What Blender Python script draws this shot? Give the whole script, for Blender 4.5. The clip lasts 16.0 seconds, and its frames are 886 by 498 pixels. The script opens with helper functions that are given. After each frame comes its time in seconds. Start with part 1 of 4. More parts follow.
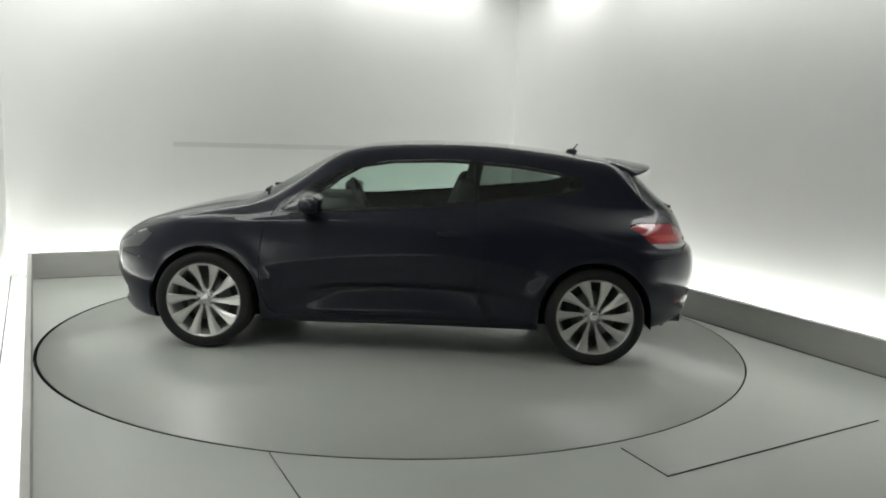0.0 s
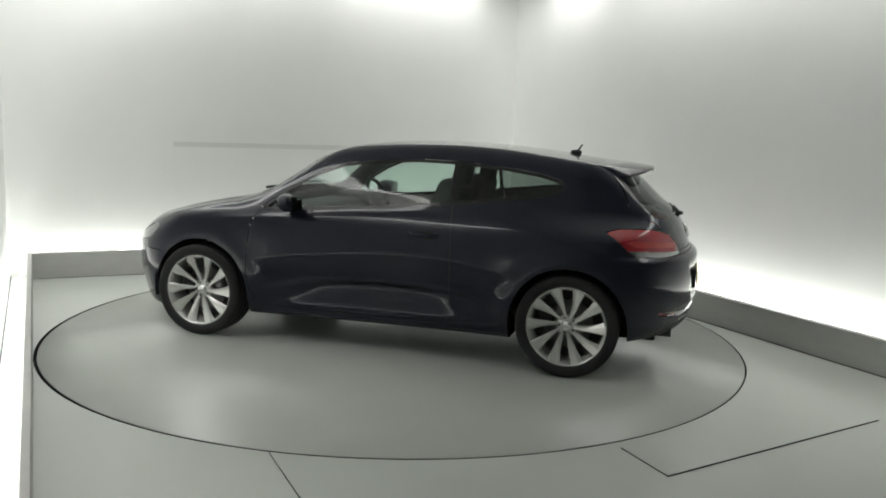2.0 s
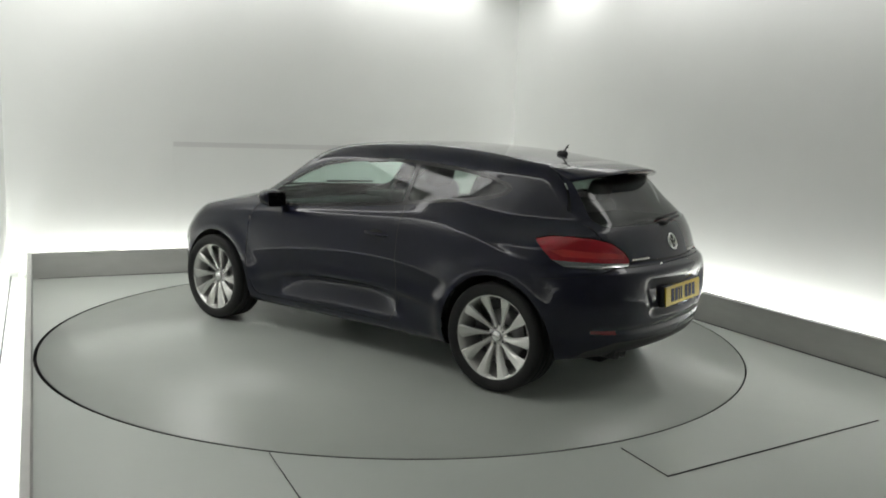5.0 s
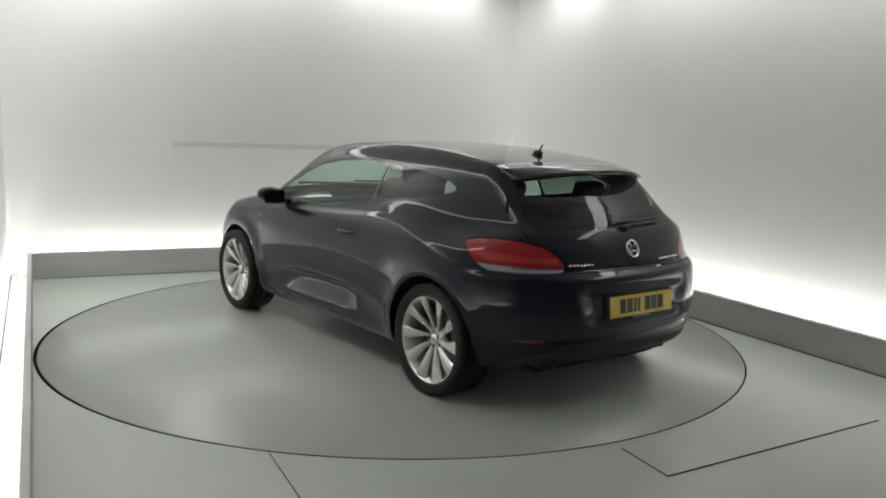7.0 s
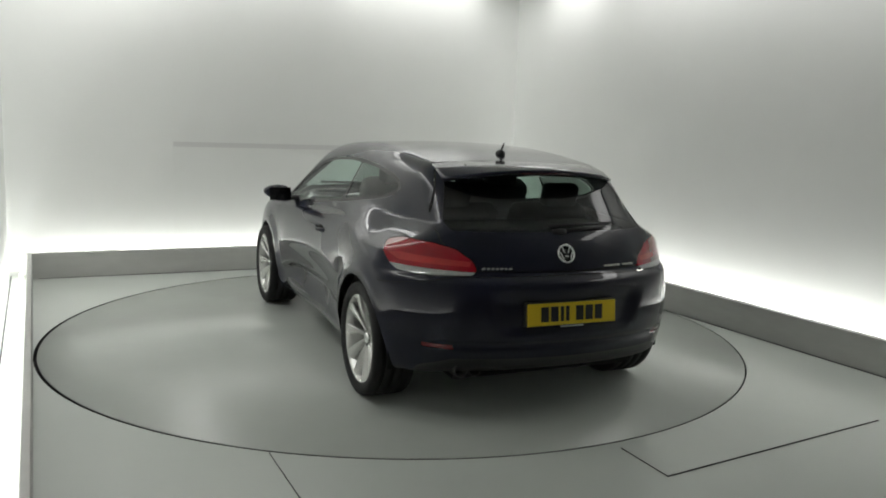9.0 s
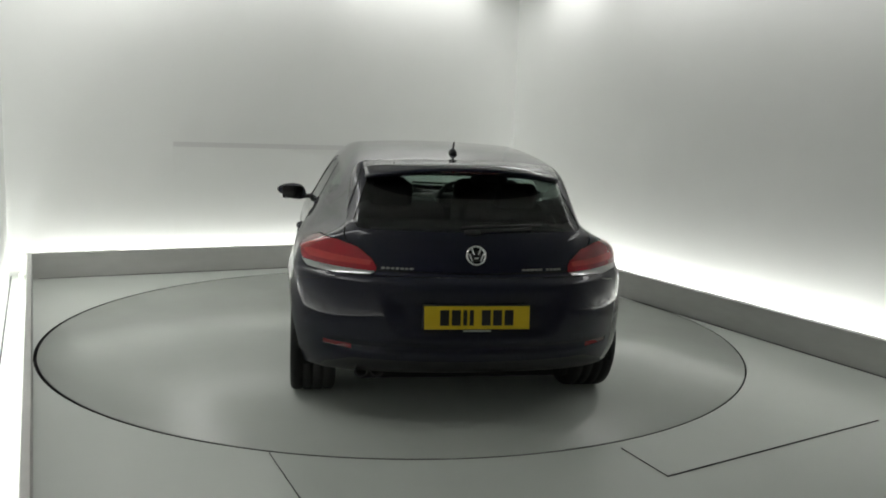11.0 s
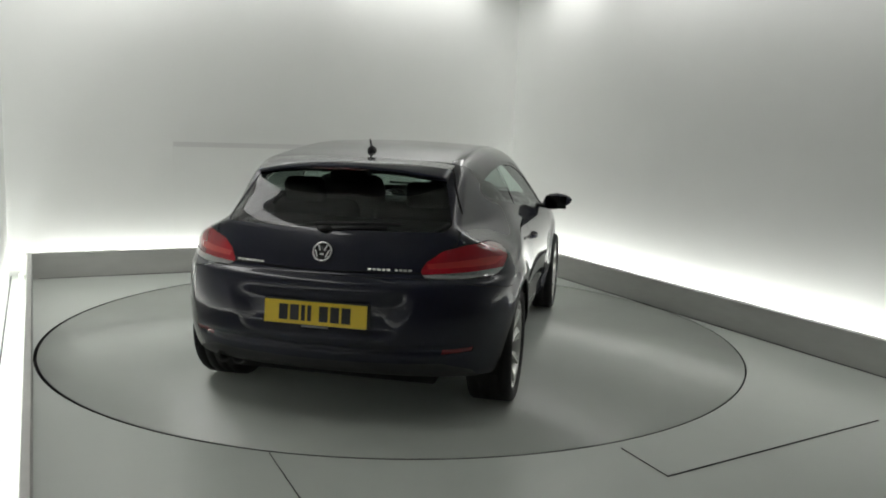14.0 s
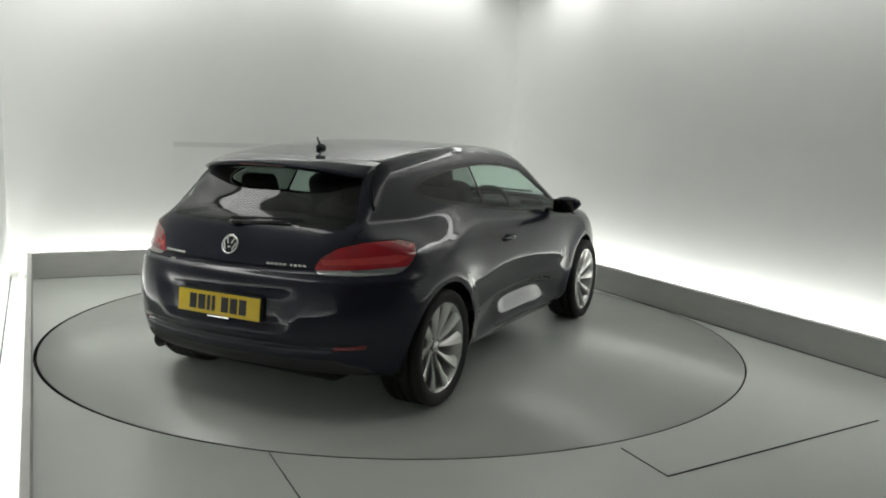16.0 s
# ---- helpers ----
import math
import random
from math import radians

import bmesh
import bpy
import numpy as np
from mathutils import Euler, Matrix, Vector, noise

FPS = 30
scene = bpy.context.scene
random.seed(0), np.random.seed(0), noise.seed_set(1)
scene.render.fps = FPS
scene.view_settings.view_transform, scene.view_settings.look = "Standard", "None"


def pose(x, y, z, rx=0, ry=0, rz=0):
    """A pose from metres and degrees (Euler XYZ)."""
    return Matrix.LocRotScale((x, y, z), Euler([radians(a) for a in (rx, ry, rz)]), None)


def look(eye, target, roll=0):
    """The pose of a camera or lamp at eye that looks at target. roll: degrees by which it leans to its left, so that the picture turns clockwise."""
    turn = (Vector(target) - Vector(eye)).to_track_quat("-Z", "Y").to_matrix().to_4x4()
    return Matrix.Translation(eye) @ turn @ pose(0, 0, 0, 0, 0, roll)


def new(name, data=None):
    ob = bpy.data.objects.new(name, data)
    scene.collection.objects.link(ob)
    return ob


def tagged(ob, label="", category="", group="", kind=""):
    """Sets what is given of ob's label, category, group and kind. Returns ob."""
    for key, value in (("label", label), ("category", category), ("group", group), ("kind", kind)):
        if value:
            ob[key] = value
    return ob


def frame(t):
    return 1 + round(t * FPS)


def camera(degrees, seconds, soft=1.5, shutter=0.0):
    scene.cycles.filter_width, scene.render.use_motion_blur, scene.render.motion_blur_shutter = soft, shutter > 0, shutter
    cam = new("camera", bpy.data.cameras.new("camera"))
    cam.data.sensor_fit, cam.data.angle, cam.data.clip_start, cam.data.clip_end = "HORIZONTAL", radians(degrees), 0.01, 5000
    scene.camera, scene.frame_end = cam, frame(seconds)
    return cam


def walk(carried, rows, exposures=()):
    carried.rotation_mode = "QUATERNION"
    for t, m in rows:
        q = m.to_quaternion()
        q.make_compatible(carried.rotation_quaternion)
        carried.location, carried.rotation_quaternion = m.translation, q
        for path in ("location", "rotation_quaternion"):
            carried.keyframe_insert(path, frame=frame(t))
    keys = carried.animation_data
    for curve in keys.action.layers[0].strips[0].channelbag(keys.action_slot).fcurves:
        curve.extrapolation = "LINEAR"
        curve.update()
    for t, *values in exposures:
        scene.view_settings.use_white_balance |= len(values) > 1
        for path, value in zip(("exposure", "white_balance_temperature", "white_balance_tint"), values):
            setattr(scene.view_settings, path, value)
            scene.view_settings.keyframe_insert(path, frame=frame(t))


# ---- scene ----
cam = camera(57.2, 16.0, soft=1.85)
EYE = Vector((0.0, -5.918, 1.478))
AIM = EYE + 6.0 * Vector((0.05212, 0.98806, -0.14501))
walk(cam, [(0.0, look(EYE, AIM, 2.04)), (16.0, look(EYE, AIM, 2.04))],
     exposures=[(0.0, 0.05), (4.0, 0.02), (7.0, -0.06), (9.0, -0.15), (12.5, -0.26), (14.5, -0.29), (16.0, -0.17)])

# ---- light ----
# A closed photo booth: white tubes in a trough behind the kerb and in a cove under the ceiling.
ROOM_TURN = radians(23.79)
U = Vector((math.cos(ROOM_TURN), math.sin(ROOM_TURN), 0))
V = Vector((-U.y, U.x, 0))
LEFT, RIGHT, BACK, FRONT = -2.436, 2.463, 2.755, -5.75
WALL_L, WALL_R, WALL_B = -2.63, 2.73, 2.96
KERB_H, CEIL = 0.238, 3.15


def room(u, v, z=0.0):
    return U * u + V * v + Vector((0, 0, z))


def strip_lamp(name, a, b, width, power, aim, colour=(1.0, 0.995, 0.975)):
    """A long tube fitting from a to b that shines towards aim."""
    data = bpy.data.lights.new(name, "AREA")
    data.shape, data.size, data.size_y = "RECTANGLE", (b - a).length, width
    data.energy, data.color = power, colour
    ob = new(name, data)
    z = -Vector(aim).normalized()
    x = (b - a).normalized()
    y = z.cross(x).normalized()
    ob.matrix_world = Matrix.Translation((a + b) / 2) @ Matrix((x, y, x.cross(y))).transposed().to_4x4()
    return ob


LOW, HIGH = 4.55, 5.0
up = Vector((0, 0, 1))
strip_lamp("trough_lamp", room(LEFT, 2.83, 0.08), room(RIGHT, 2.83, 0.08), 0.10, LOW * 4.9, up * 0.7 + V)
strip_lamp("trough_lamp", room(2.55, BACK, 0.08), room(2.55, -3.6, 0.08), 0.10, LOW * 6.4, up * 0.7 + U)
strip_lamp("trough_lamp", room(-2.52, BACK, 0.08), room(-2.52, -4.6, 0.08), 0.10, LOW * 7.4, up * 0.7 - U)
strip_lamp("cove_lamp", room(-2.4, 2.68, 3.04), room(-1.0, 2.68, 3.04), 0.42, HIGH * 1.75, V * 0.22 - up)
strip_lamp("cove_lamp", room(-0.9, 2.68, 3.04), room(0.3, 2.68, 3.04), 0.42, HIGH * 0.80, V * 0.22 - up)
strip_lamp("cove_lamp", room(0.45, 2.68, 3.04), room(2.2, 2.68, 3.04), 0.42, HIGH * 1.50, V * 0.22 - up)
strip_lamp("cove_lamp", room(2.45, 2.3, 3.04), room(2.45, 1.25, 3.04), 0.42, HIGH * 1.0, U * 0.22 - up)
strip_lamp("cove_lamp", room(2.42, 0.9, 3.06), room(2.42, -3.8, 3.06), 0.46, HIGH * 4.5, U * 0.22 - up)
strip_lamp("cove_lamp", room(-2.38, 2.3, 3.06), room(-2.38, -2.3, 3.06), 0.40, HIGH * 5.4, U * -0.22 - up)

world = bpy.data.worlds.new("world")
scene.world = world
world.use_nodes = True
world.node_tree.nodes["Background"].inputs["Color"].default_value = (0.5, 0.5, 0.5, 1)
world.node_tree.nodes["Background"].inputs["Strength"].default_value = 0.05


# ---- materials ----
def principled(name, colour, rough=0.5, metal=0.0, coat=0.0, spec=0.5, vary=0.0, scale=8.0, bump=0.0, bump_scale=60.0, stretch=(1, 1, 1), rough_vary=0.0, coat_rough=0.03, coat_ior=1.5):
    """A surface with colour variation at two scales and fine relief."""
    m = bpy.data.materials.new(name)
    m.use_nodes = True
    t = m.node_tree
    p = t.nodes["Principled BSDF"]
    p.inputs["Base Color"].default_value = (*colour, 1)
    p.inputs["Roughness"].default_value = rough
    p.inputs["Metallic"].default_value = metal
    p.inputs["Coat Weight"].default_value = coat
    p.inputs["Coat Roughness"].default_value = coat_rough
    p.inputs["Coat IOR"].default_value = coat_ior
    p.inputs["Specular IOR Level"].default_value = spec
    if vary or bump or rough_vary:
        co = t.nodes.new("ShaderNodeTexCoord")
        mp = t.nodes.new("ShaderNodeMapping")
        mp.inputs["Scale"].default_value = stretch
        t.links.new(co.outputs["Object"], mp.inputs["Vector"])
        big = t.nodes.new("ShaderNodeTexNoise")
        big.inputs["Scale"].default_value, big.inputs["Detail"].default_value = scale * 0.15, 4
        small = t.nodes.new("ShaderNodeTexNoise")
        small.inputs["Scale"].default_value, small.inputs["Detail"].default_value = scale, 6
        for n in (big, small):
            t.links.new(mp.outputs["Vector"], n.inputs["Vector"])
        mix = t.nodes.new("ShaderNodeMix")
        mix.data_type = "FLOAT"
        mix.inputs["Factor"].default_value = 0.4
        t.links.new(big.outputs["Fac"], mix.inputs["A"])
        t.links.new(small.outputs["Fac"], mix.inputs["B"])
        if vary:
            ramp = t.nodes.new("ShaderNodeMapRange")
            ramp.inputs["From Min"].default_value, ramp.inputs["From Max"].default_value = 0.22, 0.78
            ramp.inputs["To Min"].default_value, ramp.inputs["To Max"].default_value = 1 - vary, 1 + vary
            t.links.new(mix.outputs["Result"], ramp.inputs["Value"])
            mul = t.nodes.new("ShaderNodeVectorMath")
            mul.operation = "SCALE"
            mul.inputs[0].default_value = colour
            t.links.new(ramp.outputs["Result"], mul.inputs["Scale"])
            t.links.new(mul.outputs["Vector"], p.inputs["Base Color"])
        if rough_vary:
            rr = t.nodes.new("ShaderNodeMapRange")
            rr.inputs["From Min"].default_value, rr.inputs["From Max"].default_value = 0.22, 0.78
            rr.inputs["To Min"].default_value, rr.inputs["To Max"].default_value = rough - rough_vary, rough + rough_vary
            t.links.new(mix.outputs["Result"], rr.inputs["Value"])
            t.links.new(rr.outputs["Result"], p.inputs["Roughness"])
        if bump:
            grain = t.nodes.new("ShaderNodeTexNoise")
            grain.inputs["Scale"].default_value, grain.inputs["Detail"].default_value = bump_scale, 4
            t.links.new(mp.outputs["Vector"], grain.inputs["Vector"])
            b = t.nodes.new("ShaderNodeBump")
            b.inputs["Strength"].default_value, b.inputs["Distance"].default_value = bump, 0.01
            t.links.new(grain.outputs["Fac"], b.inputs["Height"])
            t.links.new(b.outputs["Normal"], p.inputs["Normal"])
    return m


def glass_material(name, tint):
    """Thin tinted pane: see-through with a Fresnel gloss."""
    m = bpy.data.materials.new(name)
    m.use_nodes = True
    t = m.node_tree
    t.nodes.remove(t.nodes["Principled BSDF"])
    out = t.nodes["Material Output"]
    clear = t.nodes.new("ShaderNodeBsdfTransparent")
    clear.inputs["Color"].default_value = (*tint, 1)
    gloss = t.nodes.new("ShaderNodeBsdfGlossy")
    gloss.inputs["Roughness"].default_value = 0.02
    facing = t.nodes.new("ShaderNodeLayerWeight")
    facing.inputs["Blend"].default_value = 0.5
    power = t.nodes.new("ShaderNodeMath")
    power.operation = "POWER"
    power.inputs[1].default_value = 5.0
    t.links.new(facing.outputs["Facing"], power.inputs[0])
    fres = t.nodes.new("ShaderNodeMapRange")
    fres.inputs["To Min"].default_value, fres.inputs["To Max"].default_value = 0.055, 0.95
    t.links.new(power.outputs["Value"], fres.inputs["Value"])
    mix = t.nodes.new("ShaderNodeMixShader")
    t.links.new(fres.outputs["Result"], mix.inputs["Fac"])
    t.links.new(clear.outputs["BSDF"], mix.inputs[1])
    t.links.new(gloss.outputs["BSDF"], mix.inputs[2])
    t.links.new(mix.outputs["Shader"], out.inputs["Surface"])
    return m


def glow(name, colour, strength):
    m = bpy.data.materials.new(name)
    m.use_nodes = True
    p = m.node_tree.nodes["Principled BSDF"]
    p.inputs["Base Color"].default_value = (*colour, 1)
    p.inputs["Emission Color"].default_value = (*colour, 1)
    p.inputs["Emission Strength"].default_value = strength
    return m


M_WALL = principled("white_wall_paint", (0.78, 0.79, 0.77), 0.55, vary=0.025, scale=3.0, bump=0.03, bump_scale=40)
M_CEIL = principled("white_ceiling_paint", (0.74, 0.74, 0.73), 0.7, vary=0.02, scale=3.0)
M_FLOOR = principled("grey_floor_paint", (0.585, 0.620, 0.580), 0.29, vary=0.08, scale=1.8, rough_vary=0.03)
M_DISC = principled("grey_turntable_paint", (0.495, 0.526, 0.490), 0.25, vary=0.08, scale=1.8, rough_vary=0.03)
M_KERB = principled("grey_kerb_paint", (0.52, 0.52, 0.50), 0.5, vary=0.12, scale=6.0, stretch=(1, 1, 4), bump=0.05)
M_HATCH_SHADE = principled("hatch_shadow_grey", (0.66, 0.66, 0.65), 0.5, vary=0.04, scale=6)
M_DARK_FRONT = principled("unseen_dark_front", (0.24, 0.24, 0.24), 0.6, vary=0.05, scale=4)
M_KERB_TOP = principled("light_kerb_capping", (0.42, 0.43, 0.41), 0.5, vary=0.05)
M_JOINT = principled("dark_floor_joint", (0.02, 0.02, 0.02), 0.8, vary=0.2)
M_TUBE = glow("white_tube", (0.95, 1.0, 0.95), 6.0)
M_PAINT = principled("navy_metallic_paint", (0.0062, 0.0072, 0.0190), 0.40, spec=0.10, coat=1.0, vary=0.05, scale=1.5, coat_rough=0.04, coat_ior=1.43)
M_BLACK = principled("black_gloss_trim", (0.006, 0.006, 0.007), 0.12, vary=0.05)
M_PLASTIC = principled("black_matt_plastic", (0.012, 0.012, 0.013), 0.55, vary=0.15, scale=40, bump=0.1, bump_scale=300)
M_SEAL = principled("black_rubber_seal", (0.004, 0.004, 0.004), 0.9, vary=0.1)
M_RUBBER = principled("black_tyre_rubber", (0.008, 0.008, 0.008), 0.72, vary=0.25, scale=20, bump=0.15, bump_scale=200)
M_ALLOY = principled("silver_alloy_paint", (0.74, 0.74, 0.72), 0.26, metal=0.7, vary=0.06, scale=30)
M_ALLOY_DARK = principled("dark_barrel_alloy", (0.035, 0.035, 0.035), 0.5, metal=0.4, vary=0.2, scale=20)
M_STEEL = principled("brushed_brake_steel", (0.16, 0.16, 0.16), 0.35, metal=1.0, vary=0.15, scale=40)
M_CHROME = principled("chrome", (0.80, 0.80, 0.80), 0.10, metal=1.0, vary=0.03)
M_RED = principled("red_lamp_lens", (0.36, 0.006, 0.016), 0.12, coat=1.0, vary=0.15, scale=25)
M_DEEPRED = principled("dark_red_lamp_lens", (0.16, 0.006, 0.010), 0.12, coat=1.0, vary=0.15, scale=25)
M_DIMRED = principled("unlit_brake_light_lens", (0.07, 0.004, 0.006), 0.2, coat=1.0, vary=0.15, scale=40)
M_BRIGHTRED = principled("bright_red_lens_highlight", (0.55, 0.035, 0.036), 0.15, coat=1.0, vary=0.15, scale=40)
M_CLEARLENS = principled("clear_lamp_lens", (0.50, 0.50, 0.50), 0.10, metal=0.9, coat=1.0, vary=0.1, scale=60)
M_YELLOW = principled("yellow_plate", (0.74, 0.53, 0.020), 0.35, vary=0.05, scale=20)
M_INK = principled("black_plate_ink", (0.01, 0.01, 0.01), 0.5, vary=0.1)
M_CABIN = principled("charcoal_cabin_trim", (0.025, 0.025, 0.026), 0.75, vary=0.2, scale=30, bump=0.1, bump_scale=200)
M_CLOTH = principled("dark_grey_seat_cloth", (0.04, 0.04, 0.042), 0.9, vary=0.25, scale=60, bump=0.2, bump_scale=300)
M_HEADLAMP = principled("dark_clear_headlamp_lens", (0.06, 0.06, 0.065), 0.15, metal=0.3, coat=1.0, vary=0.3, scale=40)
M_HEADLINER = principled("light_grey_headliner", (0.42, 0.42, 0.40), 0.9, vary=0.08, scale=60)
M_GLASS = glass_material("green_tinted_glass", (0.76, 0.88, 0.83))
M_REARGLASS = glass_material("dark_tinted_glass", (0.38, 0.44, 0.41))


# ---- builders ----
def mesh_of(name, bm, material):
    me = bpy.data.meshes.new(name)
    bm.to_mesh(me)
    bm.free()
    me.materials.append(material)
    return me


def part(name, bm, material, parent=None, label="", smooth=True):
    """Links a bmesh as one mesh object under its thing or part."""
    me = mesh_of(name, bm, material)
    if smooth:
        me.polygons.foreach_set("use_smooth", [True] * len(me.polygons))
    ob = new(name, me)
    if parent:
        ob.parent = parent
    if label:
        ob["label"] = label
    return ob


def box(size, at=(0, 0, 0), bevel=0.0, segments=2, turn=None):
    bm = bmesh.new()
    bmesh.ops.create_cube(bm, size=1.0)
    bmesh.ops.scale(bm, vec=size, verts=bm.verts)
    if bevel:
        bmesh.ops.bevel(bm, geom=bm.edges[:], offset=bevel, segments=segments, profile=0.5, affect="EDGES")
    if turn:
        bmesh.ops.transform(bm, matrix=turn, verts=bm.verts)
    bmesh.ops.translate(bm, vec=at, verts=bm.verts)
    return bm


def joined(*bms):
    out = bmesh.new()
    for b in bms:
        me = bpy.data.meshes.new("tmp")
        b.to_mesh(me)
        b.free()
        out.from_mesh(me)
        bpy.data.meshes.remove(me)
    return out


def revolve(profile, steps=64, axis="Y"):
    """Turns (radius, height) points round an axis."""
    bm = bmesh.new()
    rings = []
    for k in range(steps):
        a = 2 * math.pi * k / steps
        ring = []
        for r, h in profile:
            c, s = r * math.cos(a), r * math.sin(a)
            ring.append(bm.verts.new((c, h, s) if axis == "Y" else (c, s, h)))
        rings.append(ring)
    for k in range(steps):
        a, b = rings[k], rings[(k + 1) % steps]
        for j in range(len(profile) - 1):
            if profile[j][0] < 1e-6:
                bm.faces.new((a[j], b[j + 1], a[j + 1]))
            elif profile[j + 1][0] < 1e-6:
                bm.faces.new((a[j], b[j], a[j + 1]))
            else:
                bm.faces.new((a[j], b[j], b[j + 1], a[j + 1]))
    bmesh.ops.remove_doubles(bm, verts=bm.verts, dist=1e-6)
    bmesh.ops.recalc_face_normals(bm, faces=bm.faces)
    return bm


def prism(points, z0, z1, bevel=0.0):
    """An upright slab over a plan outline."""
    bm = bmesh.new()
    f = bm.faces.new([bm.verts.new((p[0], p[1], z0)) for p in points])
    out = bmesh.ops.extrude_face_region(bm, geom=[f])
    bmesh.ops.translate(bm, vec=(0, 0, z1 - z0), verts=[g for g in out["geom"] if isinstance(g, bmesh.types.BMVert)])
    bmesh.ops.recalc_face_normals(bm, faces=bm.faces)
    if bevel:
        bmesh.ops.bevel(bm, geom=[e for e in bm.edges if len(e.link_faces) == 2], offset=bevel, segments=2, profile=0.5, affect="EDGES")
    return bm


def plan(*uv):
    return [room(a, b).to_2d() for a, b in uv]


def setting(name, bm, material, label, category):
    return tagged(part(name, bm, material, smooth=False), label, category, kind="structure")


# ---- the booth ----
R_DISC = 2.446
HOLE_AT = Vector((0.004, 0.018, 0))
DISC_AT = HOLE_AT + Vector((0.0055, 0.0035, 0))


def build_room():
    ring = [(HOLE_AT.x + R_DISC * math.cos(a), HOLE_AT.y + R_DISC * math.sin(a)) for a in np.linspace(0, 2 * math.pi, 193)[:-1]]
    # floor sheet with the round opening of the turntable
    bm = bmesh.new()
    outer = [Vector((*p, 0)) for p in plan((WALL_L - 0.1, FRONT - 0.1), (WALL_R + 0.1, FRONT - 0.1), (WALL_R + 0.1, WALL_B + 0.1), (WALL_L - 0.1, WALL_B + 0.1))]
    inner = [bm.verts.new((*p, 0)) for p in ring]
    edge = []
    for p in ring:
        d = Vector(p).normalized()
        best = 1e9
        du, dv = d.dot(U.to_2d()), d.dot(V.to_2d())
        for c, lim in ((du, (WALL_R + 0.1) if du > 0 else (WALL_L - 0.1)), (dv, (WALL_B + 0.1) if dv > 0 else (FRONT - 0.1))):
            if abs(c) > 1e-6:
                best = min(best, lim / c)
        edge.append(bm.verts.new((d.x * best, d.y * best, 0)))
    n = len(ring)
    for k in range(n):
        j = (k + 1) % n
        bm.faces.new((inner[k], edge[k], edge[j], inner[j]))
    setting("floor", bm, M_FLOOR, "grey painted semi-gloss booth floor around the turntable", "floor")
    bm = bmesh.new()
    low = [bm.verts.new((p[0], p[1], -0.06)) for p in ring]
    high = [bm.verts.new((p[0], p[1], -0.001)) for p in ring]
    bm.faces.new(low)
    for k in range(n):
        j = (k + 1) % n
        bm.faces.new((high[k], high[j], low[j], low[k]))
    setting("floor_pit", bm, M_JOINT, "dark shallow pit under the turntable", "floor")
    t = 0.12
    walls = (
        ("wall_north", ((WALL_L - t, WALL_B), (WALL_R + t, WALL_B), (WALL_R + t, WALL_B + t), (WALL_L - t, WALL_B + t))),
        ("wall_east", ((WALL_R, FRONT), (WALL_R + t, FRONT), (WALL_R + t, WALL_B), (WALL_R, WALL_B))),
        ("wall_west", ((WALL_L - t, FRONT), (WALL_L, FRONT), (WALL_L, WALL_B), (WALL_L - t, WALL_B))),
        ("wall_south", ((WALL_L - t, FRONT - t), (WALL_R + t, FRONT - t), (WALL_R + t, FRONT), (WALL_L - t, FRONT))),
    )
    # the south wall is unseen; its dark grey keeps the paint's reflections dark
    for name, uv in walls:
        front = name == "wall_south"
        setting(name, prism(plan(*uv), -0.06, CEIL), M_DARK_FRONT if front else M_WALL, "unseen dark front wall added to darken the car's reflections" if front else "plain matt white booth wall lit from below and above", "wall")
    setting("ceiling", prism(plan((WALL_L - t, FRONT - t), (WALL_R + t, FRONT - t), (WALL_R + t, WALL_B + t), (WALL_L - t, WALL_B + t)), CEIL + 0.003, CEIL + 0.1), M_CEIL, "plain white booth ceiling", "ceiling")
    # kerbs that hide the light trough
    k = 0.055
    kerbs = (
        ((LEFT - k, BACK), (RIGHT + k, BACK), (RIGHT + k, BACK + k), (LEFT - k, BACK + k)),
        ((RIGHT, FRONT), (RIGHT + k, FRONT), (RIGHT + k, BACK), (RIGHT, BACK)),
        ((LEFT - 0.035, FRONT), (LEFT, FRONT), (LEFT, BACK), (LEFT - 0.035, BACK)),
    )
    for uv in kerbs:
        setting("kerb", prism(plan(*uv), 0.0, KERB_H, 0.004), M_KERB, "low grey painted kerb that hides the light trough", "kerb")
    # tubes in the trough
    for a, b, count in ((room(LEFT, 2.87, 0.05), room(RIGHT, 2.87, 0.05), 4), (room(2.60, BACK, 0.05), room(2.60, FRONT + 0.3, 0.05), 7), (room(-2.53, BACK, 0.05), room(-2.53, FRONT + 0.3, 0.05), 7)):
        for i in range(count):
            p, q = a.lerp(b, (i + 0.01) / count), a.lerp(b, (i + 0.99) / count)
            d = (q - p).normalized()
            bm = revolve([(0.0, 0.0), (0.013, 0.0), (0.013, (q - p).length), (0.0, (q - p).length)], 10)
            ob = part("light_tube", bm, M_TUBE)
            ob.matrix_world = Matrix.Translation(p) @ d.to_track_quat("Y", "Z").to_matrix().to_4x4()
            tagged(ob, "slim white glowing light tube lying in the trough", "light tube", "trough tubes")
    # flush hatch in the back wall, with a painted shadow strip above it
    hatch = prism(plan((-1.16, WALL_B - 0.005), (0.75, WALL_B - 0.005), (0.75, WALL_B - 0.001), (-1.16, WALL_B - 0.001)), 0.30, 1.224)
    tagged(part("wall_hatch", hatch, M_WALL, smooth=False), "flush white rectangular hatch panel on the back wall", "hatch", kind="structure")
    # darker than the wall: the soft shadow over the hatch, put into colour
    strip = prism(plan((-1.16, WALL_B - 0.012), (0.75, WALL_B - 0.012), (0.75, WALL_B - 0.001), (-1.16, WALL_B - 0.001)), 1.224, 1.272)
